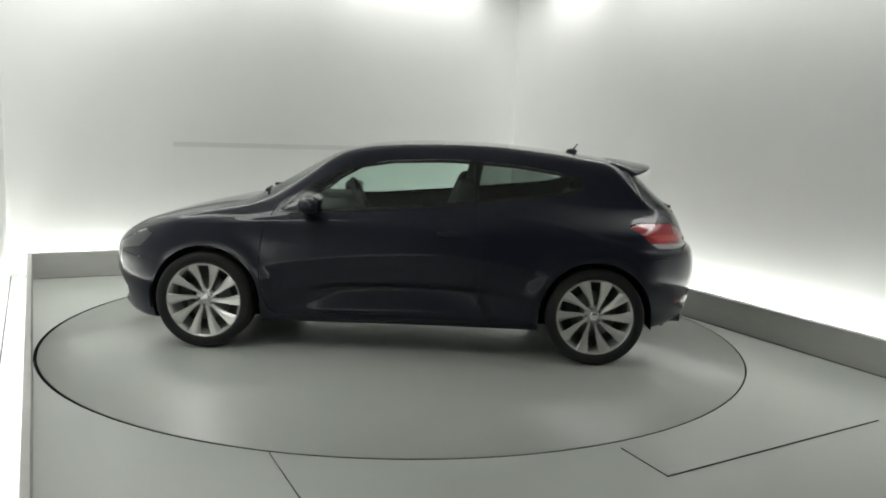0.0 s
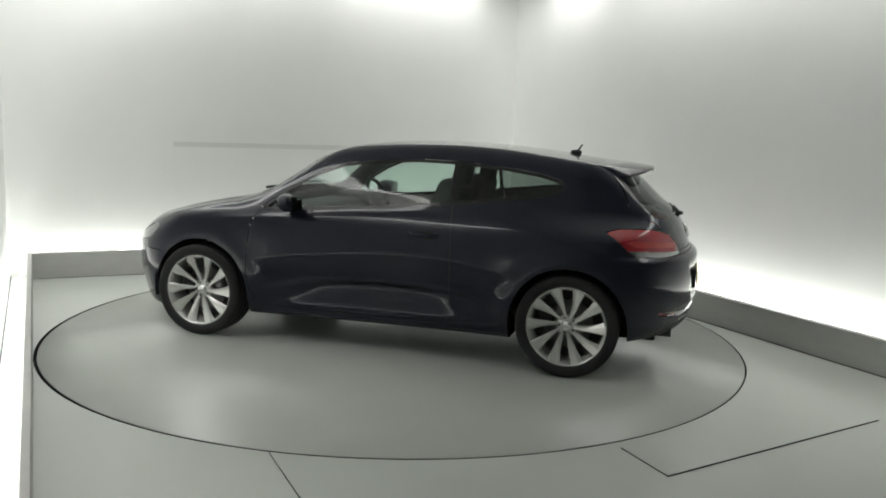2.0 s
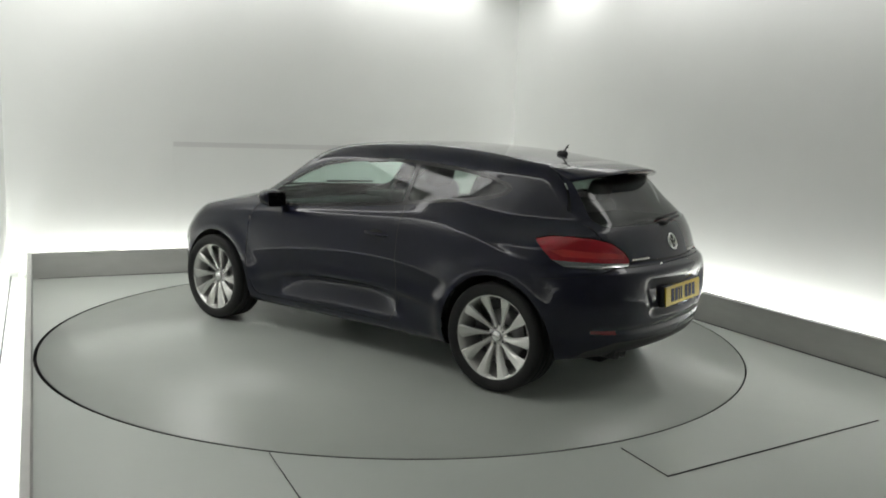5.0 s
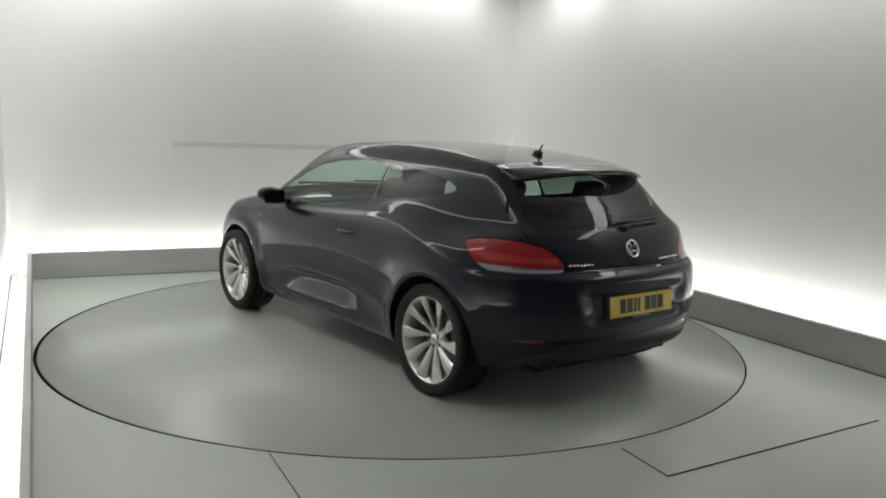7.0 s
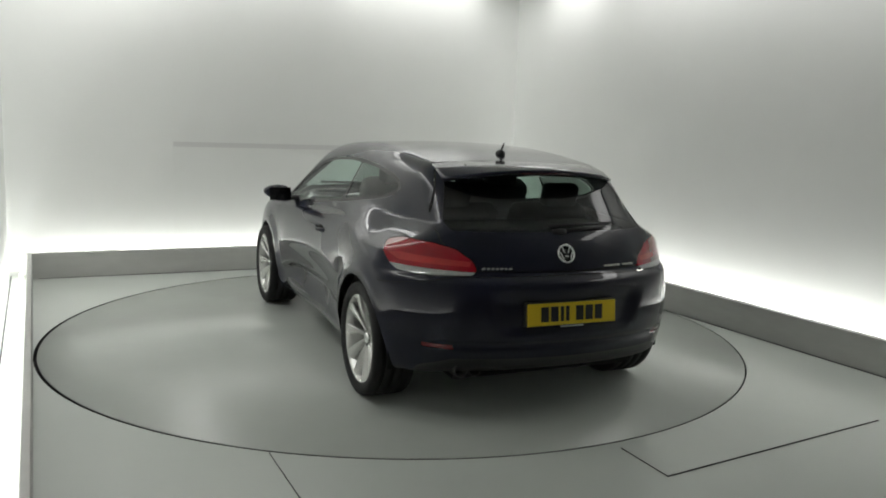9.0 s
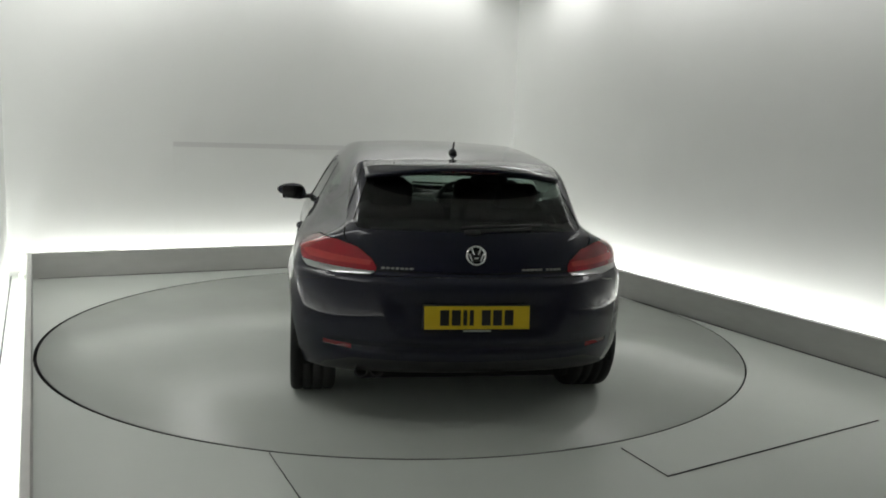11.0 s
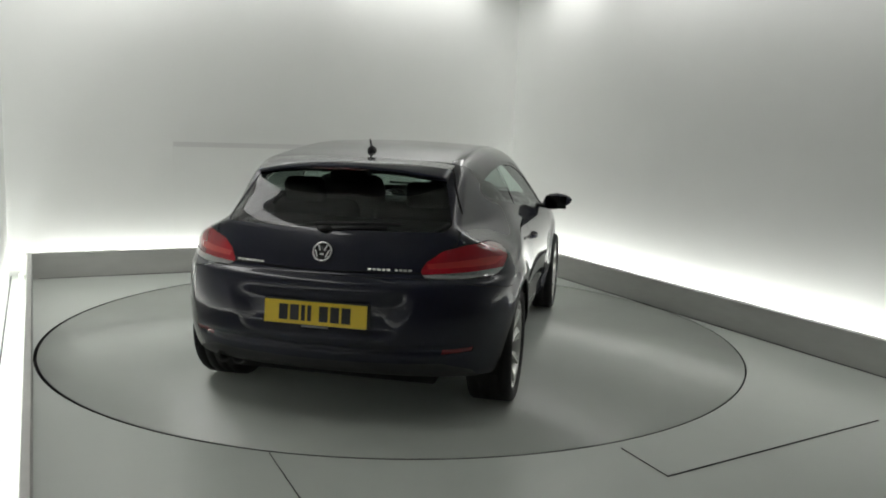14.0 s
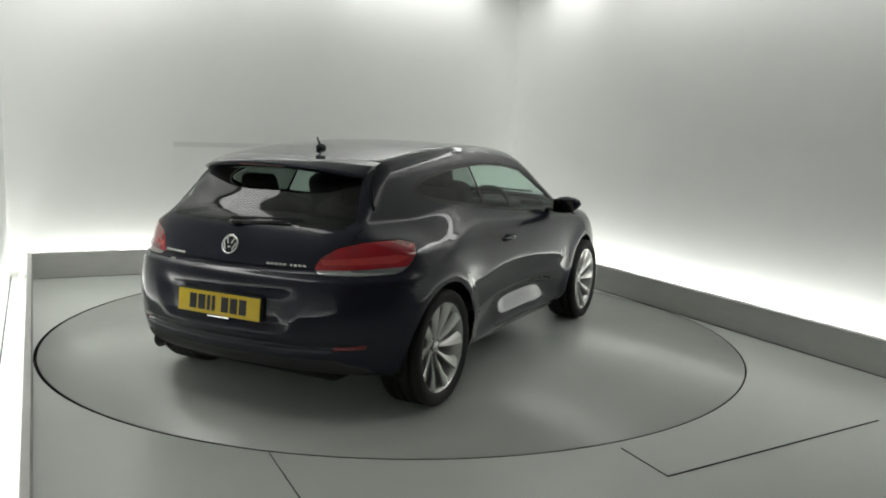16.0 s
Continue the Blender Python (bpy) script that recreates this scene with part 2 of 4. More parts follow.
    setting("trim", strip, M_HATCH_SHADE, "slim light grey strip that paints the soft shadow above the wall hatch", "trim")
    # joints of the floor plates outside the disc, and shadow lines along the kerbs
    def joint(a, b, w=0.008):
        p, q = room(*a), room(*b)
        d = (q - p).normalized()
        s = Vector((-d.y, d.x, 0)) * w / 2
        bm = prism([(p + s).to_2d(), (p - s).to_2d(), (q - s).to_2d(), (q + s).to_2d()], 0.0005, 0.004)
        setting("floor_joint", bm, M_JOINT, "thin dark strip for floor plate joints and the kerbs' shadow gap", "joint")
    # dark strips painted for the shadow gap at the right and back kerb feet
    joint((RIGHT - 0.005, -3.6), (RIGHT - 0.005, 2.7), 0.007)
    joint((LEFT + 0.05, BACK - 0.004), (RIGHT - 0.05, BACK - 0.004), 0.005)
    # thin cable along the foot of the wall in the trough
    p, q = room(-2.612, -1.5, 0.008), room(-2.612, 2.9, 0.008)
    cable = revolve([(0.0, 0.0), (0.005, 0.0), (0.005, (q - p).length), (0.0, (q - p).length)], 8)
    ob = part("cable", cable, M_JOINT)
    ob.matrix_world = Matrix.Translation(p) @ (q - p).to_track_quat("Y", "Z").to_matrix().to_4x4()
    tagged(ob, "thin black cable lying along the foot of the wall", "cable")
    joint((-1.479, -1.945), (-1.487, -3.2), 0.003)
    joint((0.079, -2.50), (0.065, -2.839), 0.002)
    joint((0.065, -2.839), (1.66, -2.71), 0.007)


def build_turntable():
    disc = tagged(new("turntable"), "round grey painted turntable set flush in the floor", "turntable")
    part("disc", revolve([(0, 0.0), (R_DISC - 0.015, 0.0), (R_DISC - 0.014, -0.001), (R_DISC - 0.014, -0.004)], 192, "Z"), M_DISC, disc, "grey painted steel deck")
    part("edge_band", revolve([(R_DISC - 0.030, -0.005), (R_DISC - 0.014, -0.0045), (R_DISC - 0.0135, -0.008), (R_DISC - 0.0135, -0.045), (R_DISC - 0.030, -0.045)], 192, "Z"), M_JOINT, disc, "dark edge band of the deck")
    disc.location = (DISC_AT.x, DISC_AT.y, 0)
    return disc


build_room()
turntable = build_turntable()


# ---- the car ----
AXLE_F, AXLE_R, HUB_Z = 1.272, -1.280, 0.318
RIM = 0.965


def curve(soft, *knots):
    """A smooth one-dimensional curve along (position, value) knots, rounded over the length soft."""
    ks = sorted(knots)
    xs, ys = np.array([k[0] for k in ks]), np.array([k[1] for k in ks])
    h = np.diff(xs)
    s = np.diff(ys) / h
    d = np.zeros_like(ys)
    for i in range(1, len(xs) - 1):
        if s[i - 1] * s[i] > 0:
            w1, w2 = 2 * h[i] + h[i - 1], h[i] + 2 * h[i - 1]
            d[i] = (w1 + w2) / (w1 / s[i - 1] + w2 / s[i])
    d[0], d[-1] = s[0], s[-1]
    gap = 0.002
    g = np.arange(xs[0] - 0.8, xs[-1] + 0.8, gap)
    i = np.clip(np.searchsorted(xs, g) - 1, 0, len(xs) - 2)
    t = np.clip((g - xs[i]) / h[i], 0, 1)
    y = (1 + 2 * t) * (1 - t) ** 2 * ys[i] + t * (1 - t) ** 2 * h[i] * d[i] + t**2 * (3 - 2 * t) * ys[i + 1] + t**2 * (t - 1) * h[i] * d[i + 1]
    y = np.where(g < xs[0], ys[0] + d[0] * (g - xs[0]), np.where(g > xs[-1], ys[-1] + d[-1] * (g - xs[-1]), y))
    n = int(4 * soft / gap)
    w = np.exp(-0.5 * (np.arange(-n, n + 1) * gap / soft) ** 2)
    pad = np.concatenate([y[0] + (y[1] - y[0]) * np.arange(-n, 0), y, y[-1] + (y[-1] - y[-2]) * np.arange(1, n + 1)])
    y = np.convolve(pad, w / w.sum(), "valid")
    m = np.gradient(y)

    def f(x):
        q = np.clip((np.asarray(x, float) - g[0]) / gap, 0, len(g) - 1.001)
        k = q.astype(int)
        u = q - k
        return (1 + 2 * u) * (1 - u) ** 2 * y[k] + u * (1 - u) ** 2 * m[k] + u**2 * (3 - 2 * u) * y[k + 1] + u**2 * (u - 1) * m[k + 1]
    return f


TOP = curve(0.025, (2.25, 0.50), (2.12, 0.63), (2.03, 0.705), (1.90, 0.765), (1.75, 0.822), (1.58, 0.873), (1.40, 0.918), (1.24, 0.950), (1.12, 0.975), (1.05, 1.003), (0.884, 1.096), (0.715, 1.197), (0.55, 1.286), (0.42, 1.336),
            (0.21, 1.376), (-0.12, 1.398), (-0.40, 1.402), (-0.70, 1.391), (-0.95, 1.371), (-1.16, 1.346), (-1.37, 1.319), (-1.54, 1.293), (-1.75, 1.255), (-2.3, 1.15))
TAIL = curve(0.01, (0.10, -1.86), (0.20, -1.915), (0.27, -1.972), (0.35, -2.012), (0.46, -2.038), (0.56, -2.050), (0.66, -2.042), (0.72, -2.028), (0.744, -2.018), (0.764, -1.976), (0.80, -1.964), (0.87, -1.940), (0.94, -1.906), (0.97, -1.886), (1.00, -1.856), (1.10, -1.738), (1.24, -1.595), (1.40, -1.420))
NOSE = curve(0.02, (0.10, 1.98), (0.20, 2.030), (0.30, 2.066), (0.45, 2.098), (0.55, 2.100), (0.63, 2.080), (0.70, 2.030), (0.9, 1.82))
SILL = curve(0.08, (-2.2, 0.30), (-1.95, 0.27), (-1.6, 0.235), (-1.2, 0.20), (0.0, 0.185), (1.0, 0.17), (1.7, 0.155), (2.2, 0.18))
SIDE = curve(0.022, (0.10, 0.770), (0.18, 0.815), (0.25, 0.842), (0.33, 0.852), (0.40, 0.866), (0.46, 0.868), (0.56, 0.862), (0.64, 0.868), (0.72, 0.872), (0.80, 0.863), (0.87, 0.842), (0.94, 0.803), (1.00, 0.768), (1.10, 0.714), (1.20, 0.660), (1.30, 0.605), (1.36, 0.565), (1.45, 0.500))
WAIST = curve(0.12, (-2.2, 0.0), (-1.6, 0.020), (-1.2, 0.030), (-0.7, 0.004), (0.0, -0.012), (0.7, -0.010), (1.2, -0.004), (1.5, -0.022), (1.8, -0.03), (2.2, -0.06))
CABIN = curve(0.12, (-2.0, -0.150), (-1.6, -0.110), (-1.4, -0.085), (-1.2, -0.050), (-0.7, -0.004), (-0.3, 0.006), (0.1, 0.004), (0.5, 0.0), (1.0, -0.005), (2.0, -0.02))
UPRIGHT = curve(0.12, (-2.0, 0.30), (-1.4, 0.26), (-1.1, 0.12), (-0.8, 0.02), (-0.4, 0.0), (1.0, 0.0))
CREASE = curve(0.08, (-1.2, 0.53), (-0.92, 0.585), (-0.80, 0.618), (-0.6, 0.658), (-0.3, 0.675), (-0.1, 0.672), (0.25, 0.648), (0.55, 0.615), (0.9, 0.56), (1.3, 0.50))
LOWLINE = curve(0.08, (-1.0, 0.345), (-0.82, 0.397), (-0.575, 0.430), (-0.225, 0.444), (0.05, 0.442), (0.414, 0.425), (0.65, 0.385), (0.863, 0.325), (1.1, 0.27))
SHOULDER = curve(0.1, (-2.0, 0.76), (-1.5, 0.775), (-1.35, 0.80), (-1.17, 0.86), (-0.98, 0.905), (-0.7, 0.935), (-0.3, 0.915), (0.3, 0.885), (1.0, 0.84), (1.6, 0.78))


def smooth_max(a, b, k):
    h = np.clip(0.5 + 0.5 * (a - b) / k, 0, 1)
    return b + (a - b) * h + k * h * (1 - h)


def step(a, b, x):
    t = np.clip((x - a) / (b - a), 0, 1)
    return t * t * (3 - 2 * t)


def body_field(p):
    """Negative inside the car's body, zero on its skin."""
    x, y, z = p[..., 0], np.abs(p[..., 1]), p[..., 2]
    y = np.sqrt(y * y + 1e-6)
    drop = 0.07 * (1 - step(-1.35, -0.7, x))
    up_part = step(0.92 - drop, 1.08 - drop, z)
    side = SIDE(z) + (1 - up_part) * WAIST(x) + up_part * (CABIN(x) + UPRIGHT(x) * (z - 1.10))
    # door sculpture: a crisp upper line, a tucked flank and the scallop over the sill
    door = step(-1.25, -1.0, x) * (1 - step(1.0, 1.25, x)) * (0.35 + 0.65 * step(-1.02, -0.60, x) * (1 - step(0.62, 0.98, x)))
    dz = z - CREASE(x)
    ridge = np.sqrt(dz * dz + 0.018**2) - 0.018
    side = side + 0.024 * np.exp(-ridge / np.where(dz > 0, 0.090, 0.085)) * door
    dz = z - LOWLINE(x)
    side = side - 0.055 * np.where(dz > 0, np.exp(-((dz / 0.030) ** 2)), step(-0.175, 0.0, dz)) * step(-0.95, -0.25, x) * (1 - step(0.25, 0.95, x))
    dz = z - SHOULDER(x)
    side = side + 0.009 * np.exp(-np.where(dz > 0, dz / 0.020, dz / 0.09) ** 2) * step(-1.75, -1.2, x) * (1 - step(0.9, 1.3, x))
    # flared arches
    for ax in (AXLE_F, AXLE_R):
        r = np.hypot(x - ax, z - HUB_Z)
        flare = np.where(r > 0.384, np.exp(-((r - 0.384) / 0.07) ** 2), 1.0)
        side = side + (0.026 if ax < 0 else 0.020) * flare * step(0.16, 0.3, z)
    f = y - side
    top = TOP(x + 0.24 * y * y * step(0.2, 0.7, x) * (1 - step(0.80, 1.25, x))) - 0.075 * y * y
    top = top + 0.010 * np.exp(-((y - 0.52) / 0.05) ** 2) * step(1.0, 1.25, x)
    f_top = (z - top) * 0.80
    tail = TAIL(z) + 0.25 * y**2 + 0.45 * y**6
    # bay for the number plate
    bay = step(0.460, 0.520, z) * (1 - step(0.620, 0.725, z)) * (1 - step(0.305 + 0.35 * (z - 0.5), 0.435 + 0.35 * (z - 0.5), y))
    tail = tail + 0.030 * bay
    groove = np.exp(-((z - 0.415) / 0.020) ** 2) * (1 - step(0.55, 0.80, y))
    tail = tail + 0.016 * groove
    f_tail = (tail - x) * 0.85
    nose = NOSE(z) - 0.72 * y**3.0
    f_nose = (x - nose) * 0.9
    f_bot = SILL(x) - z
    f = smooth_max(f, f_top, 0.075)
    f = smooth_max(f, f_nose, 0.06)
    f = smooth_max(f, f_tail, 0.05 + 0.05 * step(0.88, 1.05, z))
    return smooth_max(f, f_bot, 0.05)


def body_normals(p):
    e = 0.0025
    g = np.stack([body_field(p + e * d) - body_field(p - e * d) for d in np.eye(3)], -1)
    return g / np.maximum(np.linalg.norm(g, axis=-1, keepdims=True), 1e-9)


def body_half():
    """The left half of the body as a grid of quads on the skin."""
    x0, x1, zc = -1.15, 1.25, 0.62
    cols = [(x0, a) for a in np.linspace(-90, 0, 91)[:-1]] + [(x, 0.0) for x in np.linspace(x0, x1, 112)] + [(x1, a) for a in np.linspace(0, 90, 46)[1:]]
    rows = np.concatenate([np.linspace(-90, -40, 18)[:-1], np.linspace(-40, 50, 150)[:-1], np.linspace(50, 90, 34)])
    start = np.array([[(c[0], 0, zc) for r in rows] for c in cols])
    way = np.array([[(math.sin(radians(c[1])) * math.cos(radians(r)), math.cos(radians(c[1])) * math.cos(radians(r)), math.sin(radians(r))) for r in rows] for c in cols])
    lo, hi = np.zeros(way.shape[:2]), np.full(way.shape[:2], 2.2)
    for _ in range(34):
        mid = (lo + hi) / 2
        inside = body_field(start + way * mid[..., None]) < 0
        lo, hi = np.where(inside, mid, lo), np.where(inside, hi, mid)
    pts = start + way * lo[..., None]
    pts[0, :, 1] = pts[-1, :, 1] = 0
    pts[:, 0, 1] = pts[:, -1, 1] = 0
    bm = bmesh.new()
    grid = [[bm.verts.new(q) for q in col] for col in pts]
    for a, b in zip(grid, grid[1:]):
        for j in range(len(rows) - 1):
            bm.faces.new((a[j], a[j + 1], b[j + 1], b[j]))
    bmesh.ops.remove_doubles(bm, verts=bm.verts, dist=2e-4)
    bmesh.ops.dissolve_degenerate(bm, edges=bm.edges, dist=1e-5)
    bm.faces.ensure_lookup_table()
    return bm


def hull(points):
    pts = sorted(set(points))
    def half(ps):
        out = []
        for p in ps:
            while len(out) > 1 and (out[-1][0] - out[-2][0]) * (p[1] - out[-2][1]) - (out[-1][1] - out[-2][1]) * (p[0] - out[-2][0]) <= 0:
                out.pop()
            out.append(p)
        return out[:-1]
    return half(pts) + half(pts[::-1])


def rounded(points, r, n=4):
    """Rounds the corners of a convex outline."""
    pts = hull(points)
    out = []
    for i, p in enumerate(pts):
        p = Vector(p)
        a, b = Vector(pts[i - 1]) - p, Vector(pts[(i + 1) % len(pts)]) - p
        k = min(r, a.length * 0.45, b.length * 0.45)
        s, e = p + a.normalized() * k, p + b.normalized() * k
        for j in range(n + 1):
            t = j / n
            out.append(tuple((1 - t) ** 2 * s + 2 * t * (1 - t) * p + t * t * e))
    return hull(out)


def inset(points, d):
    """Moves the edges of a convex outline inwards by d."""
    pts = [Vector(p) for p in hull(points)]
    n = len(pts)
    lines = []
    for i in range(n):
        a, b = pts[i], pts[(i + 1) % n]
        e = (b - a).normalized()
        lines.append((a + Vector((-e.y, e.x)) * d, e))
    out = []
    for i in range(n):
        (p, e), (q, g) = lines[i - 1], lines[i]
        den = e.x * g.y - e.y * g.x
        if abs(den) < 1e-6:
            out.append(tuple(q))
            continue
        t = ((q - p).x * g.y - (q - p).y * g.x) / den
        out.append(tuple(p + e * t))
    return hull(out)


SIDE_VIEW = (Vector((1, 0, 0)), Vector((0, 0, 1)))
REAR_VIEW = (Vector((0, 1, 0)), Vector((0, 0, 1)))
TOP_VIEW = (Vector((1, 0, 0)), Vector((0, 1, 0)))
REAR_CORNER = (Vector((1, 1, 0)).normalized(), Vector((0, 0, 1)))
FRONT_CORNER = (Vector((1, -1, 0)).normalized(), Vector((0, 0, 1)))


class Skin:
    """The half body, cut into named panels along outlines seen from one side."""

    def __init__(self):
        self.bm = body_half()
        self.tag = self.bm.faces.layers.int.new("panel")
        self.names = ["body"]

    def cut(self, name, outline, view, where, source=("body",)):
        self.names.append(name)
        ident = len(self.names) - 1
        allowed = {self.names.index(s) for s in source}
        a, b = view
        pts = hull([tuple(p) for p in outline])
        lo = (min(p[0] for p in pts) - 0.08, min(p[1] for p in pts) - 0.08)
        hi = (max(p[0] for p in pts) + 0.08, max(p[1] for p in pts) + 0.08)
        faces = []
        for f in self.bm.faces:
            if f[self.tag] in allowed:
                c = f.calc_center_median()
                u, v = c.dot(a), c.dot(b)
                if lo[0] < u < hi[0] and lo[1] < v < hi[1] and where(c, f.normal):
                    faces.append(f)
        for i in range(len(pts)):
            p, q = pts[i], pts[(i + 1) % len(pts)]
            e = Vector((q[0] - p[0], q[1] - p[1])).normalized()
            no = a * -e.y + b * e.x
            co = a * p[0] + b * p[1]
            geom = list({v for f in faces for v in f.verts}) + list({x for f in faces for x in f.edges}) + faces
            out = bmesh.ops.bisect_plane(self.bm, geom=geom, plane_co=co, plane_no=no, dist=1e-5)
            faces = [f for f in out["geom"] if isinstance(f, bmesh.types.BMFace) and (f.calc_center_median() - co).dot(no) > 0]
        for f in faces:
            f[self.tag] = ident

    def gap(self, name, outline, view, where, source=("body",), width=0.006, seal="seal"):
        """A panel with a dark shut line round it."""
        if seal not in self.names:
            self.names.append(seal)
        self.cut(name + "_edge", outline, view, where, source)
        self.cut(name, inset(outline, width), view, where, (name + "_edge",))
        old, ident = self.names.index(name + "_edge"), self.names.index(seal)
        for f in self.bm.faces:
            if f[self.tag] == old:
                f[self.tag] = ident

    def panel(self, name, material, parent, mirror="both", label="", sink=0.0, obname="", thick=0.0, narrow=0.0):
        """Links one panel: both halves in one mesh, or the left or right one alone."""
        ident = self.names.index(name)
        verts, faces, index = [], [], {}
        for f in self.bm.faces:
            if f[self.tag] != ident:
                continue
            ring = []
            for v in f.verts:
                if v not in index:
                    index[v] = len(verts)
                    verts.append(v.co[:])
                ring.append(index[v])
            faces.append(ring)
        if not faces:
            return None
        co = np.array(verts)
        no = body_normals(co)
        centre = np.abs(co[:, 1]) < 1e-5
        no[centre, 1] = 0
        co = co - no * sink
        co[:, 1] -= narrow
        flip = np.array([1, -1, 1])
        if mirror == "left":
            vs, ns, fs = co, no, faces
        elif mirror == "right":
            vs, ns, fs = co * flip, no * flip, [r[::-1] for r in faces]
        else:
            m = len(co)
            where = [i if centre[i] else m + i for i in range(m)]
            vs, ns = np.concatenate([co, co * flip]), np.concatenate([no, no * flip])
            fs = faces + [[where[i] for i in r[::-1]] for r in faces]
        if thick:
            m = len(vs)
            border = {}
            for r in fs:
                for i, j in zip(r, r[1:] + r[:1]):
                    border[(i, j)] = border.get((i, j), 0) + 1
            rim = [(i, j) for (i, j) in border if (j, i) not in border]
            fs = fs + [[i + m for i in r[::-1]] for r in fs] + [[j, i, i + m, j + m] for i, j in rim]
            vs, ns = np.concatenate([vs, vs - ns * thick]), np.concatenate([ns, -ns])
        me = bpy.data.meshes.new(obname or name)
        me.from_pydata([tuple(v) for v in vs], [], fs)
        me.materials.append(material)
        me.polygons.foreach_set("use_smooth", [True] * len(me.polygons))
        me.update()
        fix = bmesh.new()
        fix.from_mesh(me)
        fix.normal_update()
        swap = [f for f in fix.faces if f.normal.dot(Vector(ns[f.verts[0].index])) < 0]
        bmesh.ops.reverse_faces(fix, faces=swap)
        fix.to_mesh(me)
        fix.free()
        me.normals_split_custom_set_from_vertices([tuple(n) for n in ns])
        ob = new(obname or name, me)
        ob.parent = parent
        if label:
            ob["label"] = label
        return ob


def circle(cx, cz, r, n=30):
    return [(cx + r * math.cos(2 * math.pi * k / n), cz + r * math.sin(2 * math.pi * k / n)) for k in range(n)]


WINDOW = [(0.80, 0.905), (0.815, 0.925), (0.66, 1.058), (0.47, 1.165), (0.31, 1.228), (0.06, 1.268), (-0.25, 1.283), (-0.50, 1.280), (-0.80, 1.258), (-1.06, 1.222), (-1.17, 1.188), (-1.215, 1.150), (-1.18, 1.112), (-1.07, 1.078), (-0.43, 0.998), (0.3, 0.928)]


def clip(outline, x_min=-9, x_max=9, z_min=-9, z_max=9):
    out = hull(outline)
    for k, lim, sign in ((0, x_min, 1), (0, x_max, -1), (1, z_min, 1), (1, z_max, -1)):
        res = []
        for i in range(len(out)):
            p, q = out[i - 1], out[i]
            a, b = sign * (p[k] - lim), sign * (q[k] - lim)
            if a * b < 0:
                t = a / (a - b)
                res.append((p[0] + t * (q[0] - p[0]), p[1] + t * (q[1] - p[1])))
            if b >= 0:
                res.append(q)
        out = res
    return hull(out)


def build_body(car):
    s = Skin()
    sideways = lambda c, n: n.y > 0.25 and c.y > 0.4
    s.cut("arch", circle(AXLE_F, HUB_Z, 0.364) + [(AXLE_F - 0.357, 0.0), (AXLE_F + 0.357, 0.0)], SIDE_VIEW, lambda c, n: c.y > 0.60)
    s.cut("arch", circle(AXLE_R, HUB_Z, 0.364) + [(AXLE_R - 0.357, 0.0), (AXLE_R + 0.357, 0.0)], SIDE_VIEW, lambda c, n: c.y > 0.60)
    # side glass with its black surround
    s.cut("window_surround", rounded(WINDOW, 0.03), SIDE_VIEW, sideways)
    s.cut("side_window", rounded(clip(inset(WINDOW, 0.020), x_min=-0.475), 0.02), SIDE_VIEW, sideways, ("window_surround",))
    s.cut("quarter_window", rounded(clip(inset(WINDOW, 0.022), x_max=-0.505), 0.03), SIDE_VIEW, sideways, ("window_surround",))
    # lamps
    lamp = rounded([(-0.470, 0.905), (-0.56, 0.926), (-0.66, 0.930), (-0.76, 0.924), (-0.89, 0.895), (-0.975, 0.840), (-1.005, 0.795), (-0.99, 0.762), (-0.80, 0.758), (-0.60, 0.766), (-0.54, 0.80), (-0.495, 0.85)], 0.02)
    corner = lambda c, n: c.x < -1.3 and n.dot(Vector((-1, 1, 0))) > 0.3
    s.gap("tail_lamp", lamp, REAR_CORNER, corner, width=0.004)
    s.cut("reversing_strip", [(-0.54, 0.70), (-1.1, 0.70), (-1.1, 0.776), (-0.80, 0.773), (-0.62, 0.780), (-0.54, 0.803)], REAR_CORNER, corner, ("tail_lamp",))
    # brighter inner band, with the lens's highlight put into its colour
    s.cut("lamp_band", [(-0.53, 0.852), (-0.60, 0.862), (-0.97, 0.832), (-0.965, 0.808), (-0.60, 0.822)], REAR_CORNER, corner, ("tail_lamp",))
    head = rounded([(0.86, 0.700), (0.70, 0.758), (0.60, 0.735), (0.68, 0.640), (0.98, 0.590), (1.06, 0.625)], 0.03)
    s.gap("headlamp", head, FRONT_CORNER, lambda c, n: c.x > 1.3 and n.dot(Vector((1, 1, 0.4))) > 0.2, width=0.004)
    # glass front and rear
    s.cut("rear_window", rounded([(-0.1, 1.262), (0.505, 1.250), (0.595, 1.01), (0.578, 0.978), (-0.1, 0.975)], 0.04), REAR_VIEW, lambda c, n: c.x < -1.2 and n.x < -0.3)
    s.cut("windscreen", rounded([(-0.05, 1.345), (0.41, 1.322), (0.490, 1.245), (0.645, 1.02), (0.63, 1.000), (0.5, 1.005), (-0.05, 1.018)], 0.03), REAR_VIEW, lambda c, n: 0.2 < c.x < 1.3 and n.x > 0.25)
    # shut lines
    door = rounded([(0.84, 0.245), (0.905, 0.40), (0.915, 0.62), (0.885, 0.82), (0.815, 0.95), (0.5, 1.12), (-0.495, 1.12), (-0.505, 0.98), (-0.535, 0.70), (-0.525, 0.40), (-0.46, 0.255)], 0.05)
    s.gap("door", door, SIDE_VIEW, sideways, width=0.004)
    s.gap("bonnet", [(0.92, -0.1), (0.83, 0.60), (1.2, 0.665), (1.6, 0.630), (1.86, 0.56), (1.97, 0.40), (2.06, 0.2), (2.085, -0.1)], TOP_VIEW, lambda c, n: n.z > 0.3 and c.x > 0.7)
